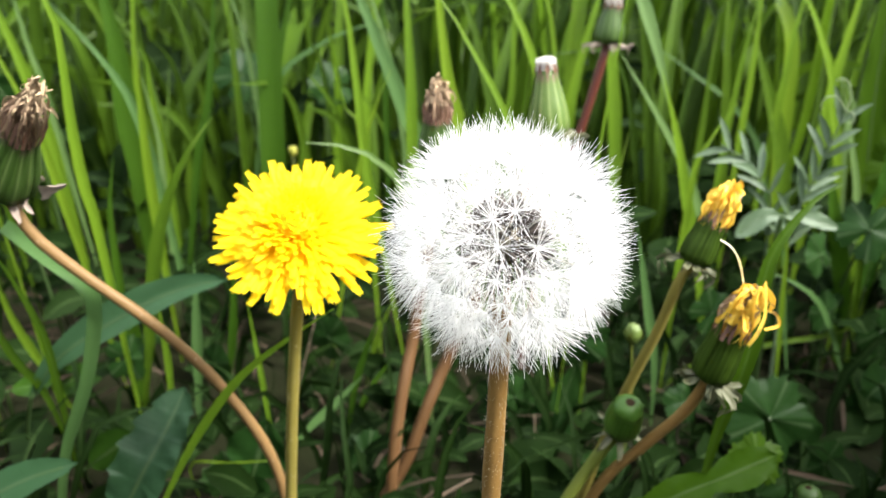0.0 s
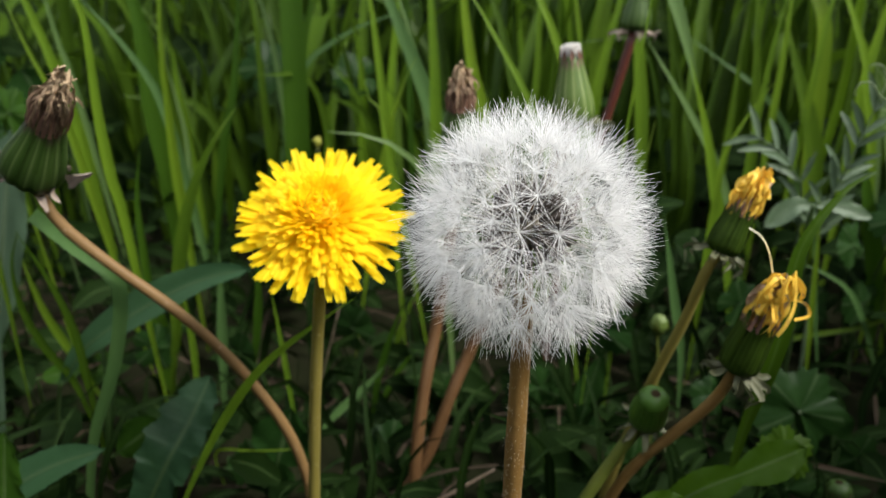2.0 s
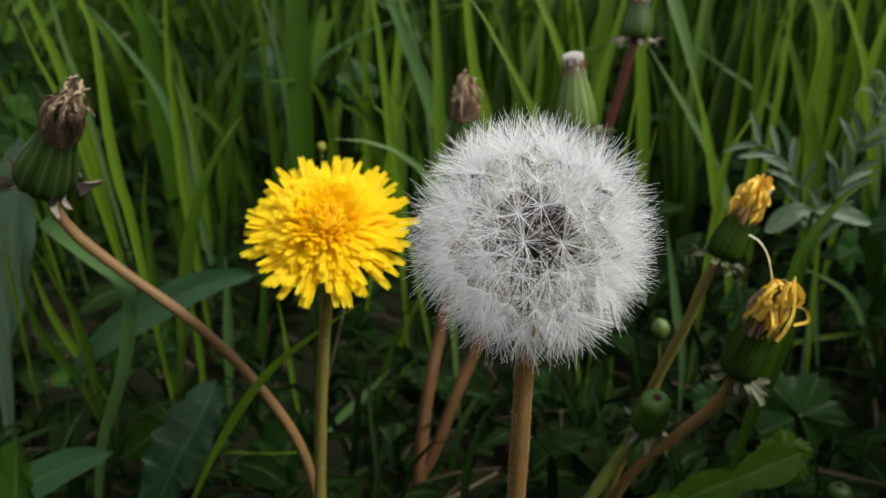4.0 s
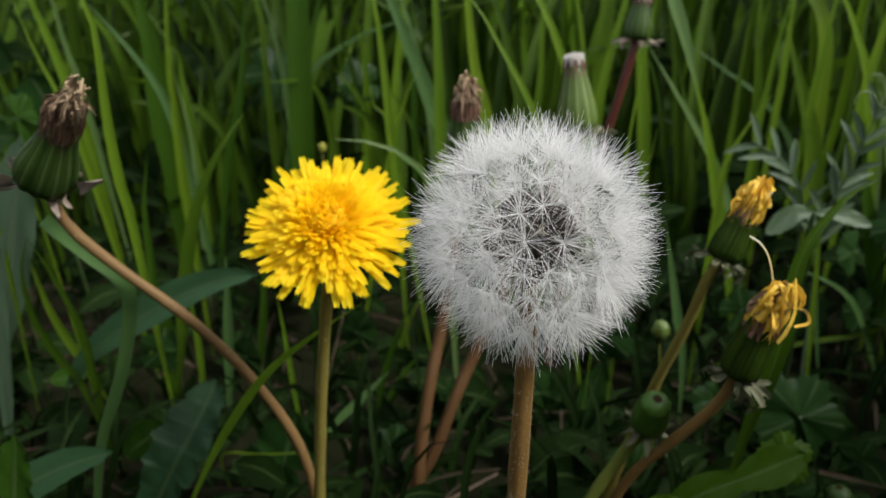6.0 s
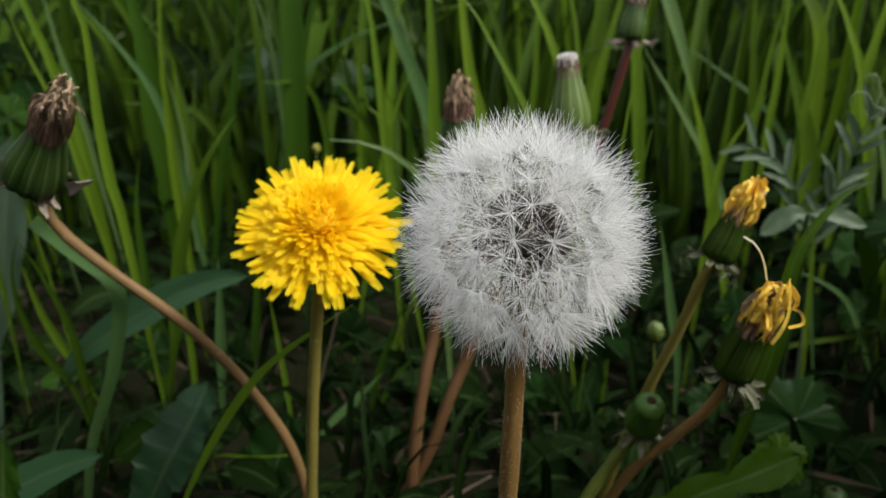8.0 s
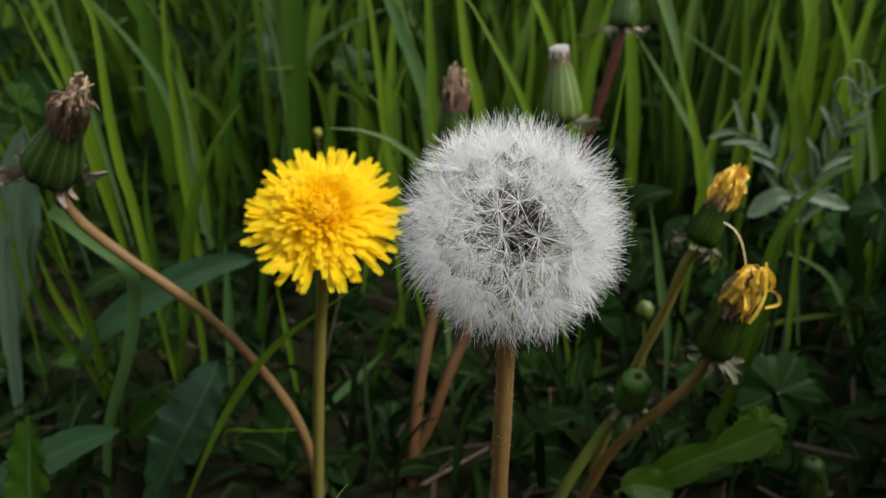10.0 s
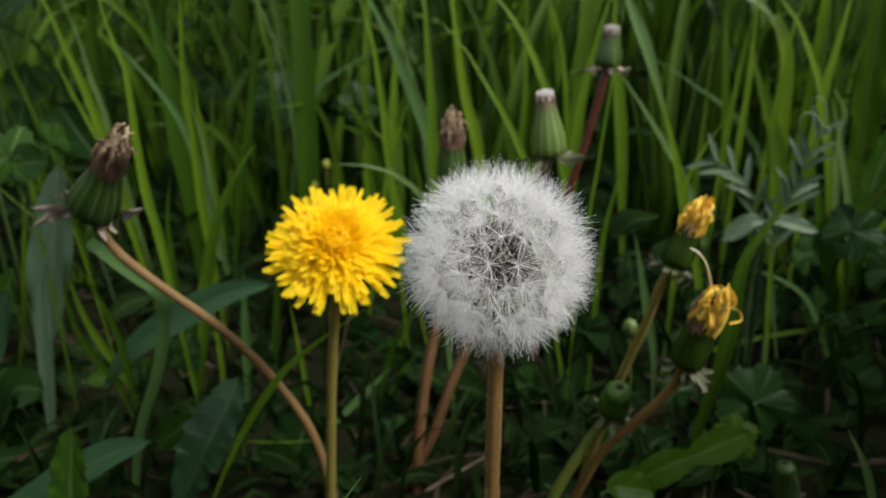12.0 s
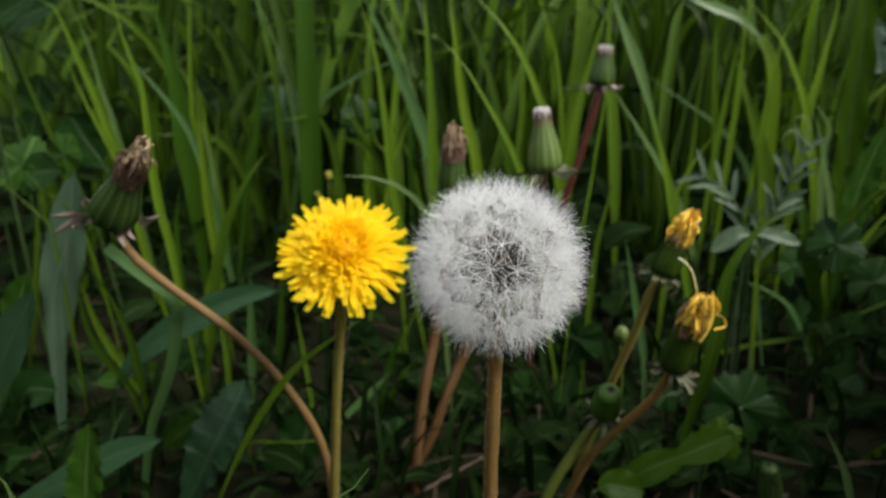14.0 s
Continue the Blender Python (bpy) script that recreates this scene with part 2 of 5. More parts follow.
def ribbon(bm, path, widths, facing, cup=0.15, across=2, twist=0.0, wave=0.0, body=None):
    """A strip of leaf along the path: widths at each place, cupped towards facing, twisted by degrees from end to end."""
    uv = bm.loops.layers.uv.verify()
    rows = []
    n = len(path) - 1
    for i, q in enumerate(path):
        t = tangent(path, i)
        side = t.cross(facing)
        side = side.normalized() if side.length > 1e-6 else Vector((1, 0, 0))
        if twist:
            side = Matrix.Rotation(radians(twist) * i / n, 3, t) @ side
        up = side.cross(t).normalized()
        w = widths[i]
        b = body[i] if body else w
        row = []
        for k in range(across + 1):
            u = k / across * 2 - 1
            wob = wave * b * abs(u) * math.sin(i * 0.42 + k * 2.1) if wave else 0.0
            row.append(bm.verts.new(q + side * (u * w / 2) + up * (cup * b * (abs(u) - 0.5) + wob)))
        rows.append(row)
    for i in range(n):
        for k in range(across):
            f = bm.faces.new((rows[i][k], rows[i][k + 1], rows[i + 1][k + 1], rows[i + 1][k]))
            f.smooth = True
            for loop, (a, b) in zip(f.loops, ((k, i), (k + 1, i), (k + 1, i + 1), (k, i + 1))):
                loop[uv].uv = (a / across, b / n)


def tube(bm, path, radii, sides=10, cap=True, ridge=0.0):
    """A round stem along the path."""
    rings = []
    ref = Vector((0.3, 1, 0.2))
    for i, q in enumerate(path):
        t = tangent(path, i)
        a = t.cross(ref).normalized()
        b = t.cross(a)
        ring = []
        for k in range(sides):
            th = 2 * math.pi * k / sides
            r = radii[i] * (1 + ridge * math.cos(th * 5 + i * 0.2))
            ring.append(bm.verts.new(q + (a * math.cos(th) + b * math.sin(th)) * r))
        rings.append(ring)
    for i in range(len(rings) - 1):
        for k in range(sides):
            f = bm.faces.new((rings[i][k], rings[i][(k + 1) % sides], rings[i + 1][(k + 1) % sides], rings[i + 1][k]))
            f.smooth = True
    if cap:
        bm.faces.new(rings[0][::-1])
        bm.faces.new(rings[-1])


def hair(bm, a, b, c, r0, r1):
    """A fine three-sided hair that bends from a by b to c."""
    rings = []
    for q, w, t in ((a, r0, b - a), (b, (r0 + r1) / 2, c - a), (c, r1, c - b)):
        s = t.cross(Vector((0.31, 0.52, 0.8)))
        s = s.normalized() if s.length > 1e-9 else Vector((1, 0, 0))
        u = t.normalized().cross(s)
        rings.append([bm.verts.new(q + (s * math.cos(k * 2.094) + u * math.sin(k * 2.094)) * w) for k in range(3)])
    for i in (0, 1):
        for k in range(3):
            bm.faces.new((rings[i][k], rings[i][(k + 1) % 3], rings[i + 1][(k + 1) % 3], rings[i + 1][k]))


def mesh_of(name, bm, material):
    me = bpy.data.meshes.new(name)
    bm.normal_update()
    bm.to_mesh(me)
    bm.free()
    me.materials.append(material)
    return me


def thing(name, at, label, category, group=""):
    ob = new(name)
    ob.location = at
    ob.empty_display_size = 0.01
    return tagged(ob, label, category, group)


def put(name, me, parent, m=None, label=""):
    """A mesh as a part of a thing or of a part; m: its place in the world."""
    ob = new(name, me)
    ob.parent = parent
    base = parent.matrix_basis if parent.parent is None else parent.parent.matrix_basis @ parent.matrix_parent_inverse @ parent.matrix_basis
    ob.matrix_parent_inverse = base.inverted()
    if m is not None:
        ob.matrix_basis = m
    if label:
        tagged(ob, label)
    return ob


def part(name, bm, material, parent, label=""):
    return put(name, mesh_of(name, bm, material), parent, None, label)


def aligned(at, axis, spin=0.0, scale=1.0):
    """A pose whose z points along axis."""
    q = Vector(axis).normalized().to_track_quat("Z", "Y")
    return Matrix.Translation(at) @ q.to_matrix().to_4x4() @ Matrix.Rotation(spin, 4, "Z") @ Matrix.Diagonal((scale, scale, scale, 1))


def stem(parent, points, r0, r1, material, label="", fuzz=0, seed=1, n=26):
    path = spline(points, n)
    rng = random.Random(seed)
    bm = bmesh.new()
    radii = [(r0 + (r1 - r0) * i / n) * (1 + 0.035 * math.sin(i * 1.3 + seed)) for i in range(n + 1)]
    tube(bm, path, radii, 12, True, 0.025)
    ob = part("stem", bm, material, parent, label)
    if fuzz:
        bm = bmesh.new()
        for _ in range(fuzz):
            i = rng.randrange(n // 3, n)
            t = tangent(path, i)
            d = Vector((rng.uniform(-1, 1), rng.uniform(-1, 1), rng.uniform(-1, 1)))
            d = (d - t * d.dot(t)).normalized()
            a = path[i].lerp(path[i + 1], rng.random()) + d * radii[i]
            l = rng.uniform(0.0003, 0.0010)
            c = a + (d * 0.6 + t * rng.uniform(-0.8, 0.8) + Vector((0, 0, rng.uniform(-0.3, 0.3)))) * l
            hair(bm, a - d * 0.0001, a.lerp(c, 0.5) + d * l * 0.15, c, 0.00004, 0.00002)
        part("stem_hair", bm, M_FUZZ, ob, "short whitish fuzz on the stem")
    return ob


def ground_z(x, y):
    return 0.006 * noise.noise(Vector((x * 9, y * 9, 0))) + 0.004 * noise.noise(Vector((x * 31, y * 31, 3)))


# ---- ground ----
def build_ground():
    bm = bmesh.new()
    xs = [-300, -60, -12, -4, -2, -1.2] + [-0.9 + 0.03 * i for i in range(61)] + [1.2, 2, 4, 12, 60, 300]
    ys = [-300, -60, -8, -2, -0.8] + [-0.4 + 0.03 * i for i in range(61)] + [1.8, 2.6, 4, 12, 60, 300]
    grid = [[bm.verts.new((x, y, ground_z(x, y) if abs(x) < 1 and -0.5 < y < 1.5 else 0.0)) for x in xs] for y in ys]
    for j in range(len(ys) - 1):
        for i in range(len(xs) - 1):
            bm.faces.new((grid[j][i], grid[j][i + 1], grid[j + 1][i + 1], grid[j + 1][i])).smooth = True
    ob = new("ground", mesh_of("ground", bm, M_SOIL))
    tagged(ob, "dark bare soil under the meadow plants", "ground", kind="structure")


build_ground()


# ---- grass and leaves ----
def blade(points, width, material=None, facing=(0.0, -1.0, 0.35), twist=0.0, cup=0.09, n=14, blunt=0.0, label="green grass blade standing in the meadow", onto=None):
    path = spline(points, n)
    w = []
    for i in range(n + 1):
        s = i / n
        w.append(max(0.00025, width / 1000 * min(1.0, 0.16 + 1.15 * s + 0.5 * s * s) * (1 - max(0.0, (s - 0.45) / 0.55) ** 1.5) if not blunt else width / 1000 * (0.75 + 0.25 * math.sin(math.pi * s)) * (1 - blunt * s)))
    bm = bmesh.new()
    ribbon(bm, path, w, Vector(facing), cup, 4, twist)
    if onto:
        return part("bent_tip", bm, material, onto, "pale upper side of the bent blade")
    # blades further back default to the copy with shade in its colour
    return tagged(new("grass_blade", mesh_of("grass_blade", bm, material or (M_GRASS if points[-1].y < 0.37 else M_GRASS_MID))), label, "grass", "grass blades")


def leaf(points, width, kind="lance", material=None, facing=(0.0, -0.6, 0.8), twist=0.0, cup=0.12, n=40, teeth=9, wave=0.05, name="leaf",
         label="dull green leaf low among the grass", category="leaf", group="low leaves", seed=1):
    """A broad leaf: lance, serrate (small teeth), lobed (deep dandelion lobes) or round."""
    n = 84 if kind == "serrate" else 60 if kind == "lobed" else n
    path = spline(points, n)
    rng = random.Random(seed)
    w = []
    for i in range(n + 1):
        s = i / n
        if kind == "round":
            v = math.sin(math.pi * min(1, max(0, (s - 0.12) / 0.88))) ** 0.55 if s > 0.12 else 0.08
        elif kind == "lance":
            v = 0.12 + 0.88 * math.sin(math.pi * s ** 1.15) ** 0.8
        elif kind == "serrate":
            v = (0.25 + 0.75 * math.sin(math.pi * s ** 1.3) ** 0.8) * (1 - 0.20 * ((s * teeth) % 1.0))
        else:
            v = (0.25 + 0.75 * math.sin(math.pi * s ** 1.5) ** 0.7) * (0.42 + 0.68 * abs(math.sin(s * teeth * 1.3)) ** 0.8)
        if s > 0.97:
            v *= 0.5
        w.append(max(0.0006, v * width / 1000 * rng.uniform(0.97, 1.03)))
    w[-1] = 0.0006
    # the face is cupped along a smooth outline, without the teeth
    body = [sum(w[max(0, i - 6):i + 7]) / len(w[max(0, i - 6):i + 7]) for i in range(n + 1)]
    bm = bmesh.new()
    ribbon(bm, path, w, Vector(facing), cup, 6, twist, wave, body)
    ob = tagged(new(name, mesh_of(name, bm, material or M_LEAF_DARK)), label, category, group)
    # the midrib stands out on the leaf's face
    bm = bmesh.new()
    rib = []
    for i, q in enumerate(path[:-3]):
        t = tangent(path, i)
        side = t.cross(Vector(facing)).normalized()
        rib.append(q + side.cross(t).normalized() * (-0.5 * cup * body[i]))
    tube(bm, rib, [max(0.0002, width / 1000 * (0.026 - 0.020 * i / n)) for i in range(len(rib))], 6)
    part("midrib", bm, M_RIB, ob, "pale raised midrib")
    if path[0].z > 0.008:
        foot = Vector((path[0].x + 0.3 * (path[0].x - path[n // 2].x), path[0].y + 0.008, -0.003))
        bm = bmesh.new()
        tube(bm, spline([foot, foot.lerp(path[0], 0.6) - (path[n // 4] - path[0]) * 0.15, path[0], path[1]], 14), [0.0013 - 0.00004 * i for i in range(15)], 7)
        part("leaf_stalk", bm, M_RIB, ob)
    return ob


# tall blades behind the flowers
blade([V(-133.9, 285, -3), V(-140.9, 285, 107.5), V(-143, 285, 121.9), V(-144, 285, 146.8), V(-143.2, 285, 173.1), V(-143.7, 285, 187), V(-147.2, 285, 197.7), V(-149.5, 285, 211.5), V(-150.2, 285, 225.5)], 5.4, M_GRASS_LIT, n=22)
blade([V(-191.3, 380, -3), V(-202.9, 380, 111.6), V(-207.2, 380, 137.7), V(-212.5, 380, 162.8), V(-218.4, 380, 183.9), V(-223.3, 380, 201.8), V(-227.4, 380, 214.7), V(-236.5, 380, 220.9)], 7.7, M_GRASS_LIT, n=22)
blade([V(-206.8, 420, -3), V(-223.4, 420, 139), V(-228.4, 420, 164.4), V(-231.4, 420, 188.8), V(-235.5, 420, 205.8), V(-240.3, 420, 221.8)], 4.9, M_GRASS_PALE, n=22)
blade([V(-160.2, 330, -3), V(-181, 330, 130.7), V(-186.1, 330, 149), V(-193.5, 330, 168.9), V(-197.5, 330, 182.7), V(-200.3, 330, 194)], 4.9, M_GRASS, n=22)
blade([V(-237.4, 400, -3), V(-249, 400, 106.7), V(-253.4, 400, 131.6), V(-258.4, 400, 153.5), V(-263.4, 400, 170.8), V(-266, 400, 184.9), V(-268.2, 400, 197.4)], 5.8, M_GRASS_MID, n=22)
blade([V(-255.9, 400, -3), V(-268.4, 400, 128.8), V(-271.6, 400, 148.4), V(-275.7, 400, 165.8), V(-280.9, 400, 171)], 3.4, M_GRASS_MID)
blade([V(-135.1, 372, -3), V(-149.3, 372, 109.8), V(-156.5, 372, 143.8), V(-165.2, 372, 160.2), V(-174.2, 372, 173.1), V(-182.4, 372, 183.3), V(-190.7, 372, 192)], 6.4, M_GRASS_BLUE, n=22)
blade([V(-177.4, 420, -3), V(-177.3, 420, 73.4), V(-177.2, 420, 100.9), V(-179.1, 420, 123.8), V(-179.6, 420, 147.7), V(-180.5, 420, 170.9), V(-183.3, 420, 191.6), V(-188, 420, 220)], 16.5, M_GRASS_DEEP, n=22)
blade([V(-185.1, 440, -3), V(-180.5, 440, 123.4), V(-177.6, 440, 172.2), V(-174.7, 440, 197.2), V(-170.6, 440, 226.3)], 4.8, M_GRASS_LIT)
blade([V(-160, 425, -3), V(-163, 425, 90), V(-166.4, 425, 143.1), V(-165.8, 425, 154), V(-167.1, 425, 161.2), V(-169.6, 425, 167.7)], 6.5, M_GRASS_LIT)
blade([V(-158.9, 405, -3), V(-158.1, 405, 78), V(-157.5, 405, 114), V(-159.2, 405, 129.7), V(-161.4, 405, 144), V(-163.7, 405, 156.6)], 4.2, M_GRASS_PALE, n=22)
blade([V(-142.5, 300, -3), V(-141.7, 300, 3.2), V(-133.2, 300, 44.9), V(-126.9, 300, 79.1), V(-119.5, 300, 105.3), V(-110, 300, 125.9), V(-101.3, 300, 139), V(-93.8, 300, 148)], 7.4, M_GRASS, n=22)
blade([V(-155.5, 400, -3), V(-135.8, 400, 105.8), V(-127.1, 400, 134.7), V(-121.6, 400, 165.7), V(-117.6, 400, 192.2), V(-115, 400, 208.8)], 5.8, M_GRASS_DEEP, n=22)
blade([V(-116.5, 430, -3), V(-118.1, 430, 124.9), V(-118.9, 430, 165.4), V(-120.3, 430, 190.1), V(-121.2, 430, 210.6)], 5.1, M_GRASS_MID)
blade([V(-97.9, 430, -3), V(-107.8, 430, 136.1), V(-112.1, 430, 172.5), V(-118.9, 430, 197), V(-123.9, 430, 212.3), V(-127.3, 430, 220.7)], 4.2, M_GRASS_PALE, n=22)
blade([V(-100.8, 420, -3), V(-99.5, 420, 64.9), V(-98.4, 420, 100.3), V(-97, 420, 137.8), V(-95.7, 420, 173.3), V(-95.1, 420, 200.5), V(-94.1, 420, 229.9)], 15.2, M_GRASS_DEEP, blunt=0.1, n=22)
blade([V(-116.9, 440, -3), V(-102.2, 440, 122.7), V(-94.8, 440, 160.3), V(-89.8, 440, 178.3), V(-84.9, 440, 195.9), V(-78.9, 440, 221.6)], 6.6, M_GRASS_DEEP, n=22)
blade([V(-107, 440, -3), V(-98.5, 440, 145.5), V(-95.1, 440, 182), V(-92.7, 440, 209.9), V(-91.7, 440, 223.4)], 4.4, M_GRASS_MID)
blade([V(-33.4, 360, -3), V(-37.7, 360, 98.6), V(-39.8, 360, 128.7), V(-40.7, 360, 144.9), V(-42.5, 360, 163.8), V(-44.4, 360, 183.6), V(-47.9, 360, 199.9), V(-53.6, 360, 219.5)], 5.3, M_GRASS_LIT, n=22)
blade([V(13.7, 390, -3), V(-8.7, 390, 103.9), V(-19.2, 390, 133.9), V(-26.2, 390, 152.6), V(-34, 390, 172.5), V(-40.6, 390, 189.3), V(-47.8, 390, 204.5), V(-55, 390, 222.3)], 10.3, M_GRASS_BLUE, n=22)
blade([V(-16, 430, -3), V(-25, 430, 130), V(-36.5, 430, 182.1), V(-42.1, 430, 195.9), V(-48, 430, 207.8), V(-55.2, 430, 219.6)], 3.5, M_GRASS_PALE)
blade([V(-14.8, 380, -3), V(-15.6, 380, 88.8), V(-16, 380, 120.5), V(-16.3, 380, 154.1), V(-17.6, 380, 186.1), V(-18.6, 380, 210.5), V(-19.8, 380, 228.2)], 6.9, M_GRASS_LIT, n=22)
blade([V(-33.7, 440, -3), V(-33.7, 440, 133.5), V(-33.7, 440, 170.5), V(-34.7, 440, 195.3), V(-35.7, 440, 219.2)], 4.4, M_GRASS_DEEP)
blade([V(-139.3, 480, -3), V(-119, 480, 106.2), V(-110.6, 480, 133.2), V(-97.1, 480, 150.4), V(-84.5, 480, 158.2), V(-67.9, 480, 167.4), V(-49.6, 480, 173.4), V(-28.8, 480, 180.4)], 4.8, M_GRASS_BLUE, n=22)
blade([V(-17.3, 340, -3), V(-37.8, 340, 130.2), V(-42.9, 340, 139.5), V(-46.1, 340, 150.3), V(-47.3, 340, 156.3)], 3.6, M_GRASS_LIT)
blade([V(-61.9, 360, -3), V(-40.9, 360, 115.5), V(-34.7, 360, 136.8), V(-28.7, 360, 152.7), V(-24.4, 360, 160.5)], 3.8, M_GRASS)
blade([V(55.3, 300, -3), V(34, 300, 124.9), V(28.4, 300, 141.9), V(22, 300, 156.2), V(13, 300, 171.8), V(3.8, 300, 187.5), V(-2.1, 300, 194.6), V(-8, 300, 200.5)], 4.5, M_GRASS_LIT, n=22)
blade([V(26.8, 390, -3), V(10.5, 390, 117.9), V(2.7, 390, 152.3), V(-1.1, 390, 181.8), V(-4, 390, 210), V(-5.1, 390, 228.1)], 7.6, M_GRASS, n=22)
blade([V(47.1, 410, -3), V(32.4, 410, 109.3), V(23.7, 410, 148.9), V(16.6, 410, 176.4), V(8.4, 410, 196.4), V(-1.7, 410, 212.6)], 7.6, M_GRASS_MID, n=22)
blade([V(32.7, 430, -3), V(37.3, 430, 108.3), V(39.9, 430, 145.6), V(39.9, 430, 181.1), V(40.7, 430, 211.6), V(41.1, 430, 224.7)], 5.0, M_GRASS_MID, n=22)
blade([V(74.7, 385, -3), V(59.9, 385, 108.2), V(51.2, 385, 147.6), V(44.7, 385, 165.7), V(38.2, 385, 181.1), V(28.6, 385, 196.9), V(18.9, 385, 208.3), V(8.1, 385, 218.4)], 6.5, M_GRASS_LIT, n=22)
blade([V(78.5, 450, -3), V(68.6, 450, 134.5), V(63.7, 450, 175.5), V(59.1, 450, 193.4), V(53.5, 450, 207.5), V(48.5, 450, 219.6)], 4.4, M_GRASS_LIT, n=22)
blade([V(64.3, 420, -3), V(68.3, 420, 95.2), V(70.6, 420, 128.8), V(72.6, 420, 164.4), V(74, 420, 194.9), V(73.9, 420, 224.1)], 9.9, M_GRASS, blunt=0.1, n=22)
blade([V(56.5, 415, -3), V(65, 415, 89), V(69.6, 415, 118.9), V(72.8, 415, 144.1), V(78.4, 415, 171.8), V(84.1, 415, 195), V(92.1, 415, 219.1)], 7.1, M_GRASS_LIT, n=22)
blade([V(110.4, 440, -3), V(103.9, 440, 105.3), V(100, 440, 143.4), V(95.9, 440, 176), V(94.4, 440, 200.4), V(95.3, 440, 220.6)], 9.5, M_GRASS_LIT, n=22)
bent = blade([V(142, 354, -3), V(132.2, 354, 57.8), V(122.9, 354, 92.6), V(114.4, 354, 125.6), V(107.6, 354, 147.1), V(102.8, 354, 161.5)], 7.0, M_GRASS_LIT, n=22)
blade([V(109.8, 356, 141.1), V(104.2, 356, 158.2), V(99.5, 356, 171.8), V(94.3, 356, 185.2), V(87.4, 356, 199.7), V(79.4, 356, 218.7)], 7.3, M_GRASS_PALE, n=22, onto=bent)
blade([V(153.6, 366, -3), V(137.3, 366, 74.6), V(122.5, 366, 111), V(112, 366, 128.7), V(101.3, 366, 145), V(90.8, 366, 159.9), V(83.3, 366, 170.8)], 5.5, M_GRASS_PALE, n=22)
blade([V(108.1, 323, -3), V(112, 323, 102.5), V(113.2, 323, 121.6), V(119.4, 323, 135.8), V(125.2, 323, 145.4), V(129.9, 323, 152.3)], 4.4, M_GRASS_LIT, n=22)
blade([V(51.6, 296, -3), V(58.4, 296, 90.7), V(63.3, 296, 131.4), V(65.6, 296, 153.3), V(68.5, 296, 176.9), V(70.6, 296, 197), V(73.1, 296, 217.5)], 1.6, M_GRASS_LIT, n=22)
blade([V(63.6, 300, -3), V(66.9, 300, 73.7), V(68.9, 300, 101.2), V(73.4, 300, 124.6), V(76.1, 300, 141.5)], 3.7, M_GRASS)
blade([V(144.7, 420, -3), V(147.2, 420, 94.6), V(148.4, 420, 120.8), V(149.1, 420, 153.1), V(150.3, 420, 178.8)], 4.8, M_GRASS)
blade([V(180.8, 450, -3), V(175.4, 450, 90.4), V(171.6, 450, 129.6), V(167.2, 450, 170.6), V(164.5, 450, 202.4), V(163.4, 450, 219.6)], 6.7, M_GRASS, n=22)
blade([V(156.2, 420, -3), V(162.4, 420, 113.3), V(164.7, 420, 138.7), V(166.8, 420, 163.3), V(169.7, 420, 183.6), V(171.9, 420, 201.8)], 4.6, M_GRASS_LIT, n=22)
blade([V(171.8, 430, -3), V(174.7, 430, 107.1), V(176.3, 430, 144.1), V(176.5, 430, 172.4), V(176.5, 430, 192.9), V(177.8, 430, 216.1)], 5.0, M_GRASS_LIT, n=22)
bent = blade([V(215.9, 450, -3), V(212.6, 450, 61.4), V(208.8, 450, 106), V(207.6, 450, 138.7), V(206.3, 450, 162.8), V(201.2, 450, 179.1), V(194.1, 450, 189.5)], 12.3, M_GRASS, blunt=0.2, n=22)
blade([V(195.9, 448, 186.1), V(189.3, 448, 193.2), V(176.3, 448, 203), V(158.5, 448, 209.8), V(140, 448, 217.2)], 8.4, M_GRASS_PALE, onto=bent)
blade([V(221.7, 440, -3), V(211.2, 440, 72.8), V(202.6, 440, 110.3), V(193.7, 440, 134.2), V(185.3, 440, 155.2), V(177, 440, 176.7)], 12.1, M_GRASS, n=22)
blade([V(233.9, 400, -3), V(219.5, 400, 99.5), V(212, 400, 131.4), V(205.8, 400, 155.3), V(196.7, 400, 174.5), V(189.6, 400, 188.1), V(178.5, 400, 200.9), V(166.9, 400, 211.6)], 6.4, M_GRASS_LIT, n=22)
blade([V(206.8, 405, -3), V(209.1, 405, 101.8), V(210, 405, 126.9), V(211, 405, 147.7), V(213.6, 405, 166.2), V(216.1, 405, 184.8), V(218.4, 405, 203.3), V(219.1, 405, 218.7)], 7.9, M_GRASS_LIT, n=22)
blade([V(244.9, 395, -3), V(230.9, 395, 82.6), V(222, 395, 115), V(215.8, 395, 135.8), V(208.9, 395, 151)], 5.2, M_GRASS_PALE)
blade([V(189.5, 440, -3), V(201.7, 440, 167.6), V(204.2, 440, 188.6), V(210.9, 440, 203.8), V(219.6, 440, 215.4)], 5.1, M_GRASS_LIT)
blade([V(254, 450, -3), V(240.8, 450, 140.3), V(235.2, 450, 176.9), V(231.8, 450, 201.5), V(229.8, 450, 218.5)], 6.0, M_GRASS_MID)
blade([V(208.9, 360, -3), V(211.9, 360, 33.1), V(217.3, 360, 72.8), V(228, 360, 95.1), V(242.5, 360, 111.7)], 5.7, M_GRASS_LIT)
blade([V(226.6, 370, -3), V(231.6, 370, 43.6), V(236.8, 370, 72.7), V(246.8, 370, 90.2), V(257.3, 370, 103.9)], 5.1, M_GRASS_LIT)
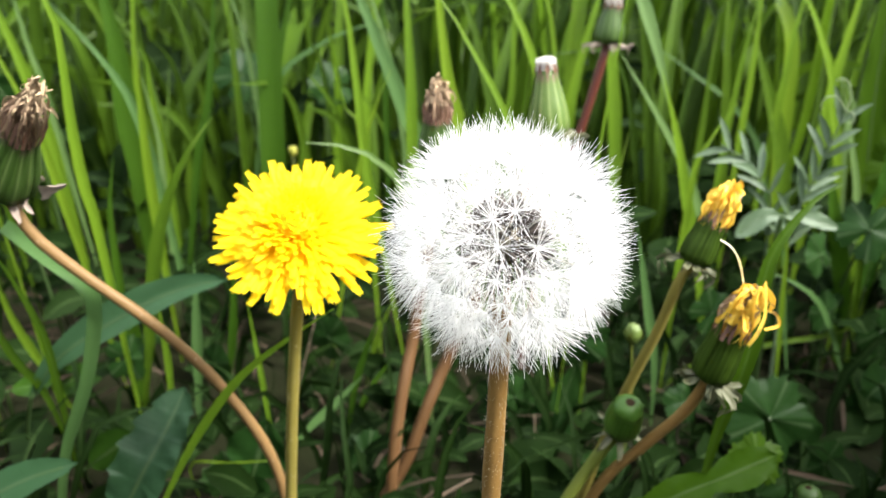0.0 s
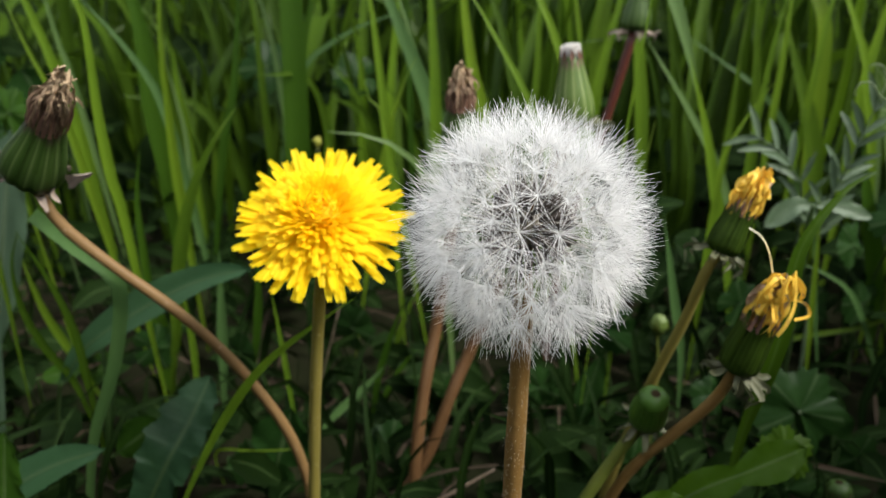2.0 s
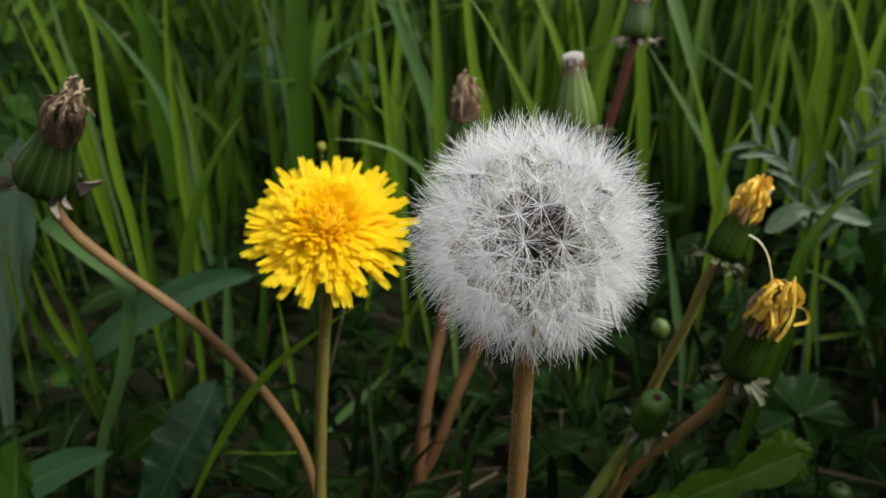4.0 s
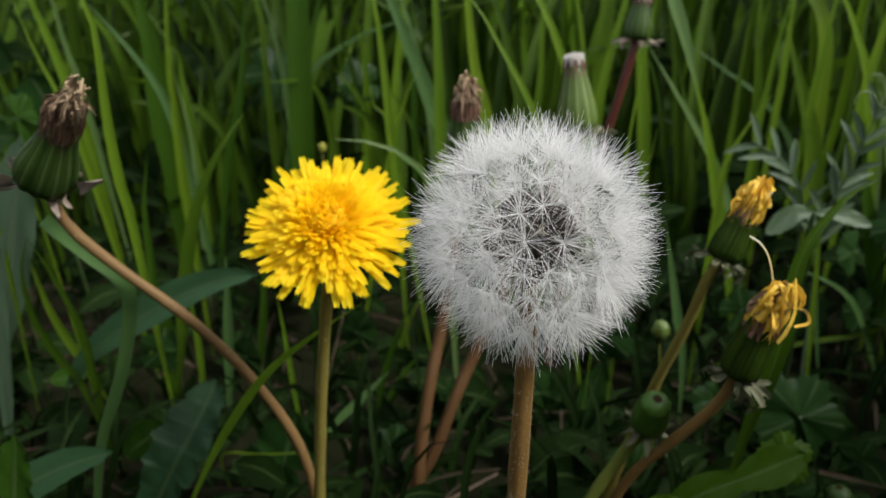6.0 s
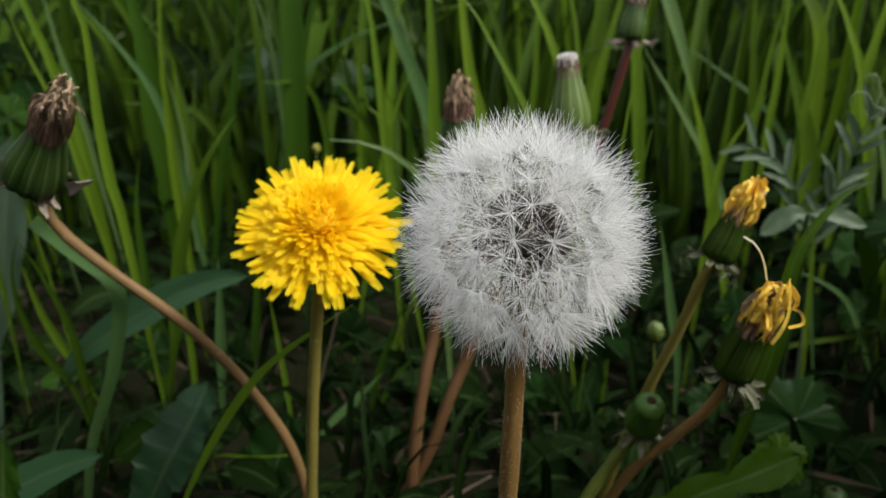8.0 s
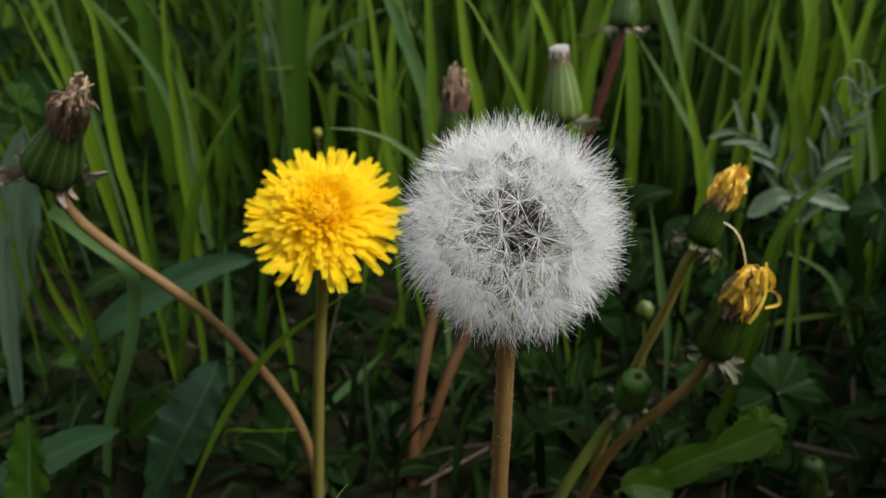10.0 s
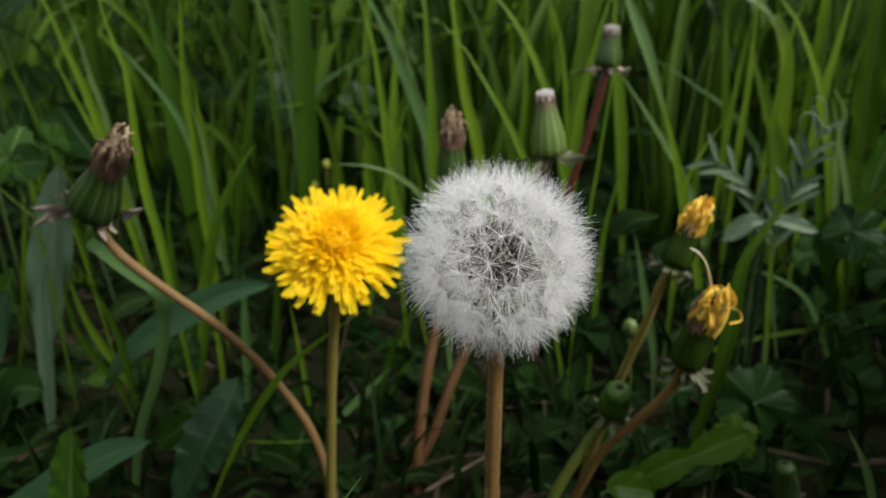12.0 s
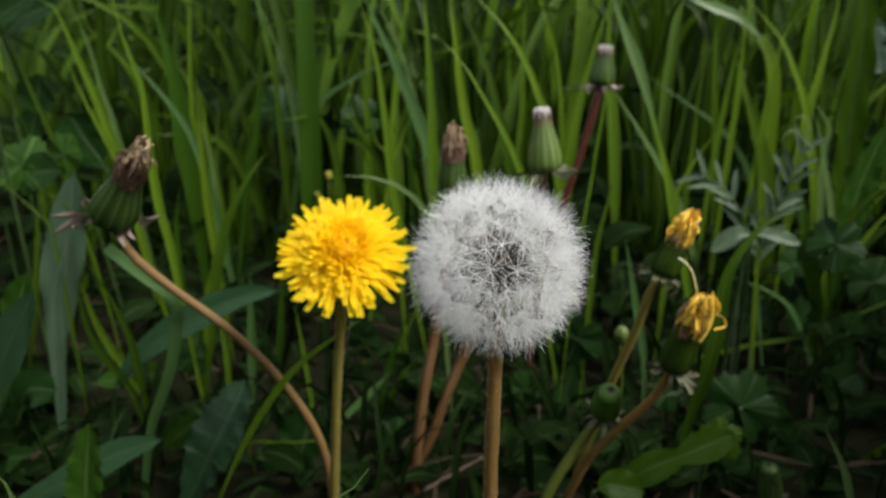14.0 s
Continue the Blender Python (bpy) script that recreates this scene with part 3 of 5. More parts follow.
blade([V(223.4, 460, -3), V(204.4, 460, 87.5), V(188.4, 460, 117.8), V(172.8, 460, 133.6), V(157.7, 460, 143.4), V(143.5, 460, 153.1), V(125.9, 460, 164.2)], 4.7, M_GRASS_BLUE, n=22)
blade([V(-143, 360, -3), V(-147, 360, 100), V(-146.5, 360, 153.9), V(-144.3, 358, 165.2), V(-143.9, 356, 177.7)], 6.5, label="young yellowish grass shoot")
blade([V(-4.3, 296, -3), V(-10.7, 294, 100.8), V(-20.1, 290, 126.6), V(-34.8, 285, 138.3), V(-53, 280, 141.6)], 5.0, M_GRASS_PALE, label="pale arching grass blade")
# blades low between the stems
blade([V(-53.3, 290, -3.0), V(-45.2, 290, -2.6), V(-40.0, 290, 26.1), V(-33.2, 290, 49.2), V(-25.6, 290, 68.3)], 3.6, M_GRASS_DEEP)
blade([V(-48.2, 300, -3.0), V(-41.2, 300, 7.0), V(-32.6, 300, 23.8), V(-23.1, 300, 37.5)], 3.3, M_GRASS_DEEP)
blade([V(-143.3, 310, -3.0), V(-144.0, 310, 11.6), V(-143.8, 310, 36.4), V(-142.7, 310, 56.9)], 10.5, M_GRASS_DEEP)
blade([V(170.4, 312, -3.0), V(161.8, 312, 38.6), V(154.6, 312, 79.5), V(150.3, 312, 107.3)], 2.4, M_GRASS_BLUE)
blade([V(207.4, 320, -3.0), V(201.5, 320, 6.3), V(181.9, 320, 51.6), V(166.1, 320, 66.2), V(146.0, 320, 74.2)], 3.4, M_GRASS_BLUE)
blade([V(98.7, 300, -3.0), V(97.1, 300, 34.8), V(91.7, 300, 61.0), V(87.6, 300, 81.4), V(82.8, 300, 102.7)], 5.0, M_GRASS_BLUE)
blade([V(207.1, 345, -3.0), V(204.9, 345, 40.1), V(197.4, 345, 73.3), V(191.1, 345, 95.0), V(184.0, 345, 120.9)], 11.0, M_GRASS_DEEP)
blade([V(-108.6, 310, -3.0), V(-100.8, 310, 29.4), V(-96.5, 310, 56.8), V(-94.2, 310, 86.1)], 4.8, M_GRASS_DEEP)
blade([V(-156.8, 330, -3.0), V(-156.7, 330, 47.7), V(-156.4, 330, 78.8), V(-155.2, 330, 101.9), V(-150.3, 330, 124.2)], 4.7, M_GRASS_DEEP)
blade([V(54.8, 330, -3.0), V(55.1, 330, 18.7), V(56.0, 330, 54.2), V(58.5, 330, 77.8), V(63.3, 330, 100.6)], 4.1, M_GRASS_DEEP)
blade([V(-149, 252, -3), V(-149.3, 252, 17.3), V(-150, 252, 45.4), V(-151.7, 252, 72.1), V(-157.4, 252, 91.9), V(-162, 252, 103), V(-165.8, 252, 110.3)], 4.4, M_LEAF_BRIGHT, n=22)
blade([V(-152.3, 262, -3), V(-161.2, 262, 39.6), V(-169.8, 262, 55.1), V(-175.6, 262, 69.5), V(-177.5, 262, 83.4), V(-176.3, 262, 95.7), V(-171.5, 262, 107.4)], 4.2, M_LEAF_BRIGHT, n=22)
blade([V(-123.5, 290, -3), V(-123.1, 290, 13), V(-121.8, 290, 40.1), V(-122.4, 290, 62.8), V(-123.8, 290, 76)], 3.8, M_GRASS_LIT)
blade([V(-112.4, 290, -3), V(-111.9, 290, 6), V(-108.7, 290, 40.1), V(-106.6, 290, 66), V(-104.8, 290, 89.2)], 5.6, M_GRASS_BLUE)
blade([V(-72.9, 270, -3), V(-73.7, 270, 18.8), V(-75.8, 270, 50.8), V(-77.7, 270, 72.1), V(-78.6, 270, 81)], 2.8, M_GRASS_LIT)
blade([V(-141.6, 226, 125.9), V(-127.2, 222, 115.9), V(-116.1, 220, 107.6), V(-114, 220, 98.2), V(-122, 222, 71.1), V(-136.5, 225, 38.5), V(-146, 226, -3)], 6.2, M_GRASS_BLUE, facing=(0.1, -1, 0.6), blunt=0.45, n=20, label="bluish grass blade bent over beside the stem")
blade([V(-168.3, 300, -3), V(-181.9, 300, 29.6), V(-192.8, 300, 56.6), V(-198.1, 300, 84.1)], 5.0, M_GRASS)
blade([V(-112.1, 214, -3), V(-99.1, 213, 25.4), V(-83.4, 211, 54.8), V(-65.1, 207, 80.7), V(-45.3, 203, 98.3), V(-32.5, 200, 108.3)], 3.6, M_GRASS_LIT, n=20, label="long green grass blade leaning across the stems")
blade([V(-153.9, 330, -3), V(-147, 330, 26.1), V(-141.4, 330, 61.7), V(-132, 330, 92)], 8.0)
blade([V(-68.6, 300, -3), V(-60.9, 300, 1.6), V(-47.7, 300, 15.8), V(-37.3, 300, 29.6)], 4.4, M_GRASS_BLUE)
blade([V(-67.6, 262, 7.6), V(-58.1, 266, 20.8), V(-46.2, 270, 31.9), V(-34.4, 275, 42.4)], 4.2, M_GRASS_BLUE)
blade([V(-44.9, 340, -3), V(-41.3, 340, -1.9), V(-33.5, 340, 28.3), V(-24.6, 340, 50)], 3.6)
blade([V(-99.5, 250, -3), V(-97.7, 240, 23.8), V(-81.7, 238, 25.9), V(-65.4, 236, 28.5)], 1.2, blunt=0.2)
blade([V(-37.4, 120, -3), V(-32.8, 120, 83.7), V(-28.3, 120, 91.4), V(-23.7, 120, 97.9)], 2.6, M_GRASS_PALE)
blade([V(164.2, 200, -3), V(157.3, 200, 25.8), V(151.1, 200, 43.3), V(142.9, 200, 58)], 3.8, M_GRASS_PALE)
blade([V(188.1, 260, -3), V(193.6, 260, -3), V(198.2, 258, 5.1), V(209.9, 255, 19.9)], 5.0)
blade([V(104, 330, -3), V(124.3, 330, 16), V(164.6, 330, 29.5), V(191.2, 328, 35.7), V(230.4, 322, 58.9)], 3.0, blunt=0.3)
blade([V(97.1, 235, -3), V(99.7, 230, 41.8), V(103.1, 225, 69.6), V(105.7, 225, 89.1), V(108.5, 228, 113.8), V(122.3, 235, 130.5), V(134.7, 240, 136.5)], 7.6, M_LEAF_BRIGHT, n=24, label="bright green grass blade rising behind the withered flower")
blade([V(156.4, 300, -3), V(151.3, 300, 60.8), V(148.9, 300, 91.8), V(145.9, 300, 111.1)], 3.0)

blade([V(210.6, 340, -3), V(207.8, 340, 83.4), V(220.1, 338, 113), V(233.8, 335, 126)], 7.0)
blade([V(251.3, 430, -3), V(237, 430, 106.6), V(238.4, 430, 132.6), V(224.9, 430, 150.8)], 6.0, M_GRASS_PALE)
blade([V(245.1, 380, -3), V(238, 380, 54.4), V(256.6, 380, 83.5), V(271.2, 380, 94)], 8.0)
blade([V(-261.4, 330, -3), V(-245, 330, 47.9), V(-234, 330, 95.9), V(-228.8, 330, 118.5)], 5.0)
blade([V(-195.7, 280, -3), V(-194.8, 280, 112.4), V(-204, 280, 128), V(-217, 280, 143.2)], 2.6)
blade([V(-131.5, 130, -3), V(-133.3, 130, 77.9), V(-135.2, 130, 85), V(-138.4, 130, 90)], 4.0, M_GRASS_PALE)
blade([V(-178.6, 300, -3), V(-190.1, 300, 108.7), V(-204.1, 300, 126.6), V(-212.1, 300, 136.8)], 1.6)

# broad leaves
leaf([V(-150.4, 184, -3), V(-146.5, 184, 32.2), V(-142.3, 184, 53.2), V(-138.1, 184, 70.7)], 15.5, "serrate", M_LEAF_LIT, (0.1, -1, 0.3), teeth=13, label="fresh green toothed dandelion leaf pointing upward", seed=2)
leaf([V(-192.7, 190, 64.1), V(-173.8, 190, 88.8), V(-162.5, 190, 106.4), V(-151.9, 190, 122)], 15.0, "lance", M_LEAF_BLUE, (0.2, -1, 0.4), label="blue-green lance-shaped leaf reaching upward", seed=3)
leaf([V(-206.4, 270, -3), V(-194, 268, 76.3), V(-183.4, 266, 108.8)], 7.0, "lance", M_LEAF_GREY, (0.6, -1, 0.3), seed=14)
leaf([V(-86.6, 245, -3), V(-80.2, 245, 0.1), V(-74.5, 245, 19.3), V(-68, 247, 39.5)], 24.0, "lobed", M_LEAF_DARK, (0, -1, 0.5), teeth=5, seed=8)
leaf([V(-168.3, 262, 39.6), V(-152.6, 262, 59.6), V(-123.6, 264, 78), V(-101.3, 265, 87.6), V(-83.1, 265, 91)], 14.5, "lance", M_LEAF_BLUE, (0.1, -1, 0.8), cup=0.22, label="long dark blue-green leaf arching sideways", seed=9)
leaf([V(-171.5, 300, -3), V(-158.8, 298, -3), V(-144.3, 296, 2.1)], 18.0, "round", M_LEAF_LIT, (0, -0.8, 0.7), seed=10)
leaf([V(-201.2, 330, -3), V(-192.6, 330, 7.4), V(-170.6, 328, 14.2)], 16.0, "round", M_LEAF_LIT, (0, -0.8, 0.7), seed=11)
leaf([V(-223.9, 260, -3), V(-214.1, 260, 37.5), V(-197.9, 262, 39.5)], 22.0, "lobed", M_LEAF_DARK, (0, -0.8, 0.7), teeth=4, seed=12)
leaf([V(-244.7, 280, 45.4), V(-224.4, 280, 70.8), V(-212.1, 282, 94.2)], 16.0, "lobed", M_LEAF_LIT, (0, -0.9, 0.5), teeth=5, seed=13)
leaf([V(168.4, 280, -3), V(157, 280, 13.1), V(146.9, 280, 26.3)], 24.0, "lobed", M_LEAF_DARK, (0, -0.9, 0.6), teeth=4, seed=16)
leaf([V(53.4, 195, 33.1), V(59.9, 195, 35.8), V(73.7, 196, 32.4)], 14.0, "round", M_LEAF_BRIGHT, (0, -0.8, 0.7), seed=18)
leaf([V(121.2, 240, -3), V(125, 240, 2), V(135.2, 242, 9.9)], 20.0, "lobed", M_LEAF_DARK, (0, -0.7, 0.8), teeth=4, seed=20)
leaf([V(211.2, 340, 54.6), V(212.5, 340, 96.5), V(216.2, 340, 124.3), V(224.0, 340, 152.6)], 19.0, "serrate", M_LEAF_LIT, (0.1, -1, 0.2), teeth=9, label="large toothed dandelion leaf standing upright", seed=21)
leaf([V(268.4, 440, -3), V(256.1, 440, 130.6), V(254.7, 440, 181), V(251.2, 440, 231.3)], 22.0, "serrate", M_LEAF_BRIGHT, (0, -1, 0.2), teeth=7, seed=22)
leaf([V(253.9, 450, 204.6), V(265.2, 450, 190.6), V(275, 450, 165.6)], 20.0, "lobed", M_LEAF_GREY, (0, -1, 0.4), teeth=4, seed=23)
leaf([V(195.3, 300, -3), V(199.6, 300, 17.9), V(210.9, 302, 27)], 22.0, "lobed", M_LEAF_DARK, (0, -0.8, 0.7), teeth=4, seed=24)
leaf([V(52.5, 300, -3), V(56.3, 300, 14.2), V(61.4, 300, 34.8)], 14.0, "lance", M_LEAF_DARK, (0.2, -1, 0.4), seed=25)
leaf([V(55.4, 280, -3), V(57.4, 280, -3), V(49.4, 280, 12.8)], 22.0, "round", M_LEAF_DARK, (0, -0.9, 0.5), seed=26)
leaf([V(32.6, 300, -3), V(33.7, 300, 3.7), V(41, 300, 17.7)], 20.0, "lobed", M_LEAF_DARK, (0, -0.9, 0.5), teeth=4, seed=27)
leaf([V(-275.2, 400, 197.5), V(-257.6, 398, 210.3), V(-234.7, 396, 217.9)], 18.0, "round", M_LEAF_DARK, (0, -1, 0.5), seed=28)
leaf([V(-241.6, 330, 209.7), V(-226, 330, 214.9), V(-206.7, 330, 225.2)], 14.0, "lance", M_LEAF_DARK, (0, -1, 0.4), seed=29)
leaf([V(-233.5, 420, 112.9), V(-245.3, 420, 131.9), V(-253.1, 420, 150.3)], 34.0, "round", M_LEAF_DARK, (0, -1, 0.3), seed=30)
leaf([V(-269.3, 360, 113.9), V(-252.5, 358, 124.4), V(-227.5, 356, 128)], 22.0, "lobed", M_LEAF_DARK, (0, -1, 0.5), teeth=5, seed=31)
leaf([V(-283.6, 420, 128.5), V(-275.3, 420, 150.5), V(-266.6, 420, 175.4)], 26.0, "lobed", M_LEAF_DARK, (0, -1, 0.4), teeth=5, seed=32)

leaf([V(-122.1, 215, 6.0), V(-109.7, 220, 31.9), V(-103.5, 230, 43.5), V(-97.9, 245, 54.9)], 24.4, "serrate", M_LEAF_BLUE, (-0.2, -1, 0.5), cup=0.2, teeth=7, label="broad blue-green toothed leaf tilted upward", seed=7)
leaf([V(-190.9, 200, 17.6), V(-165.9, 205, 29.0), V(-144.0, 210, 39.3), V(-124.9, 212, 45.0)], 14.5, "lance", M_LEAF_BLUE, (0, -0.7, 0.8), label="blue-green leaf lying over the soil", seed=5)
leaf([V(-245.8, 250, 6.9), V(-217.8, 255, 5.5), V(-192.2, 260, 6.1)], 15.5, "lance", M_LEAF_DARK, (0, -0.8, 0.7), label="dark leaf with a pale rib low over the soil", seed=6)
leaf([V(-219.9, 300, 34.7), V(-210.1, 300, 71.3), V(-200.2, 300, 105.7), V(-190.0, 300, 139.2)], 21.6, "lance", M_LEAF_GREY, (0.1, -1, 0.3), cup=0.1, label="grey-green upright leaf with pale midrib", seed=4)
leaf([V(-144.8, 250, 13.9), V(-134.0, 250, 22.6), V(-122.5, 250, 30.7)], 15.0, "round", M_LEAF_LIT, (0, -0.9, 0.5), seed=51)
leaf([V(-189.5, 280, 32.4), V(-179.2, 280, 35.0), V(-169.0, 280, 36.3)], 9.7, "round", M_LEAF_LIT, (0, -0.7, 0.7), seed=52)
leaf([V(58.7, 200, 25.1), V(74.1, 200, 38.9), V(92.9, 202, 46.9), V(109.9, 205, 53.3)], 14.1, "lobed", M_LEAF_BRIGHT, (0, -0.8, 0.7), teeth=4, label="fresh green lobed leaf with a lit look in its colour", seed=17)
leaf([V(222.9, 360, 57.9), V(236.6, 360, 63.6), V(258.9, 360, 66.3)], 11.5, "lance", M_LEAF_BRIGHT, (0, -0.8, 0.7), label="light green leaf lying sideways among the grass", seed=53)


def palmate(at, size, material, label="dark green palmate leaf low among the grass"):
    """A stalked leaf with five toothed lobes round its centre."""
    rng = random.Random(round(at.x * 9000) + round(at.z * 7000))
    t = thing("palmate_leaf", at - Vector((0, 0, 0.001)), label, "leaf", "palmate leaves")
    face = Vector((rng.gauss(0, 0.35), -1, rng.uniform(0.0, 0.6))).normalized()
    m = aligned(at, face, 0.0) @ Matrix.Rotation(rng.gauss(0, 0.7), 4, "Z")
    bm = bmesh.new()
    uv = bm.loops.layers.uv.verify()
    n = 90
    span = [0.14 + (2 * math.pi - 0.28) * i / n for i in range(n + 1)]
    rings = []
    for k in (0.04, 0.35, 0.7, 1.0):
        row = []
        for a in span:
            lobe = 0.76 + 0.24 * abs(math.cos((a - math.pi) * 2.5)) ** 0.7
            tooth = 1 - 0.16 * ((a * 3.5) % 1.0)
            r = size / 1000 * (k if k < 0.5 else k * (1 + (lobe * tooth - 1) * (k - 0.3) / 0.7))
            crease = 0.03 * math.cos((a - math.pi) * 5) * k
            row.append(bm.verts.new(m @ Vector((math.sin(a) * r, -math.cos(a) * r, size / 1000 * (crease - 0.10 * k * k + 0.03 * math.sin(a * 3 + size))))))
        rings.append(row)
    for j in range(3):
        for i in range(n):
            f = bm.faces.new((rings[j][i], rings[j][i + 1], rings[j + 1][i + 1], rings[j + 1][i]))
            f.smooth = True
            for loop, (u, v) in zip(f.loops, ((i, j), (i + 1, j), (i + 1, j + 1), (i, j + 1))):
                loop[uv].uv = (((span[u] - math.pi) * 2.5 / math.pi + 0.5) % 1.0, v / 3)
    part("leaf_blade", bm, material, t)
    foot = Vector((at.x + rng.gauss(0, 0.008), at.y + 0.012, -0.003))
    bm = bmesh.new()
    tube(bm, spline([foot, foot.lerp(at, 0.6) + Vector((0, 0.006, 0)), at], 10), [0.0008] * 11, 6)
    part("leaf_stalk", bm, M_RIB, t)


palmate(V(135.1, 262, 30.2), 20.3, M_LEAF_DARK, "dark green palmate leaf with toothed lobes")
palmate(V(121.6, 235, 13.5), 14.5, M_LEAF_DARK)
palmate(V(215.2, 330, 14.4), 17.0, M_LEAF_DARK)
palmate(V(160.2, 260, 9.4), 11.7, M_LEAF_DARK)
palmate(V(108.8, 215, 43.9), 10.4, M_LEAF_BRIGHT, "fresh green palmate leaf with a lit look in its colour")
palmate(V(-144.2, 300, 37.5), 12.0, M_LEAF_DARK)
palmate(V(-224.7, 270, 30.9), 14.6, M_LEAF_DARK)
palmate(V(-251.7, 360, 129.9), 19.8, M_LEAF_LIT, "green palmate leaf among the grass stems")
palmate(V(-227.3, 360, 136.3), 14.0, M_LEAF_LIT, "green palmate leaf among the grass stems")
palmate(V(61.4, 300, 48.0), 15.5, M_LEAF_DARK)
palmate(V(32.6, 290, 23.5), 12.5, M_LEAF_DARK)
palmate(V(66.1, 250, 13.3), 13.0, M_LEAF_DARK)
palmate(V(48.1, 270, 18.5), 9.6, M_LEAF_DARK)
palmate(V(-56.9, 330, 33.3), 14.2, M_LEAF_DARK)
palmate(V(-33.0, 270, 7.3), 11.5, M_LEAF_DARK)
palmate(V(195.3, 340, 42.4), 13.1, M_LEAF_DARK)
palmate(V(248.5, 360, 14.2), 19.6, M_LEAF_DARK)
palmate(V(170.8, 350, 37.8), 14.8, M_LEAF_DARK)
palmate(V(-125.7, 470, 145.0), 19.0, M_LEAF_DARK)
palmate(V(-70.0, 470, 138.4), 16.7, M_LEAF_DARK)
palmate(V(-85.9, 250, 9.4), 13.6, M_LEAF_DARK)
palmate(V(-107.7, 310, 29.4), 11.1, M_LEAF_DARK)
palmate(V(255.1, 400, 102.8), 21.4, M_LEAF_BRIGHT, "fresh green palmate leaf with a lit look in its colour")
palmate(V(104.6, 280, 26.2), 9.8, M_LEAF_DARK)
palmate(V(204.8, 335, 87.8), 16.9, M_LEAF_DARK)
palmate(V(228.4, 335, 65.2), 15.9, M_LEAF_DARK)
palmate(V(182.9, 335, 75.4), 12.6, M_LEAF_DARK)
palmate(V(211.3, 320, 41.4), 14.4, M_LEAF_DARK)
palmate(V(124.5, 310, 56.3), 12.1, M_LEAF_DARK)
palmate(V(-13.9, 300, 14.1), 10.4, M_LEAF_DARK)

# dead straws on the soil
def straw(points, r, label="pale dead straw lying on the soil"):
    bm = bmesh.new()
    path = spline(points, 10)
    tube(bm, path, [r / 1000 * (1 - 0.04 * i) for i in range(11)], 7, True, 0.08)
    tagged(new("dead_straw", mesh_of("dead_straw", bm, M_STRAW)), label, "straw", "dead straws")


straw([V(-16.9, 229, 6.4), V(-3.0, 232, 13.8), V(10.9, 236, 20.1)], 0.9)
straw([V(-74.3, 294, -2), V(-65.3, 296, 28.5), V(-56.9, 300, 58.7)], 0.45, "thin reddish brown dead stalk leaning in the grass")
straw([V(40.9, 268, -2), V(39.9, 269, 7.3), V(38.9, 270, 26.9)], 0.45, "thin reddish brown dead stalk leaning in the grass")
straw([V(233.5, 360, 33.1), V(239.5, 350, 8), V(241.8, 350, 4.2)], 0.8)
straw([V(184.6, 300, -1.2), V(198.6, 300, -3), V(211, 302, -3)], 1.4, "reddish brown dead stalk on the soil")
straw([V(-14.6, 300, -3), V(1.1, 300, -3), V(17, 302, -3)], 1.2, "reddish brown dead stalk on the soil")
straw([V(45.6, 300, -3), V(46.5, 295, -3), V(47.3, 290, -3)], 0.7)


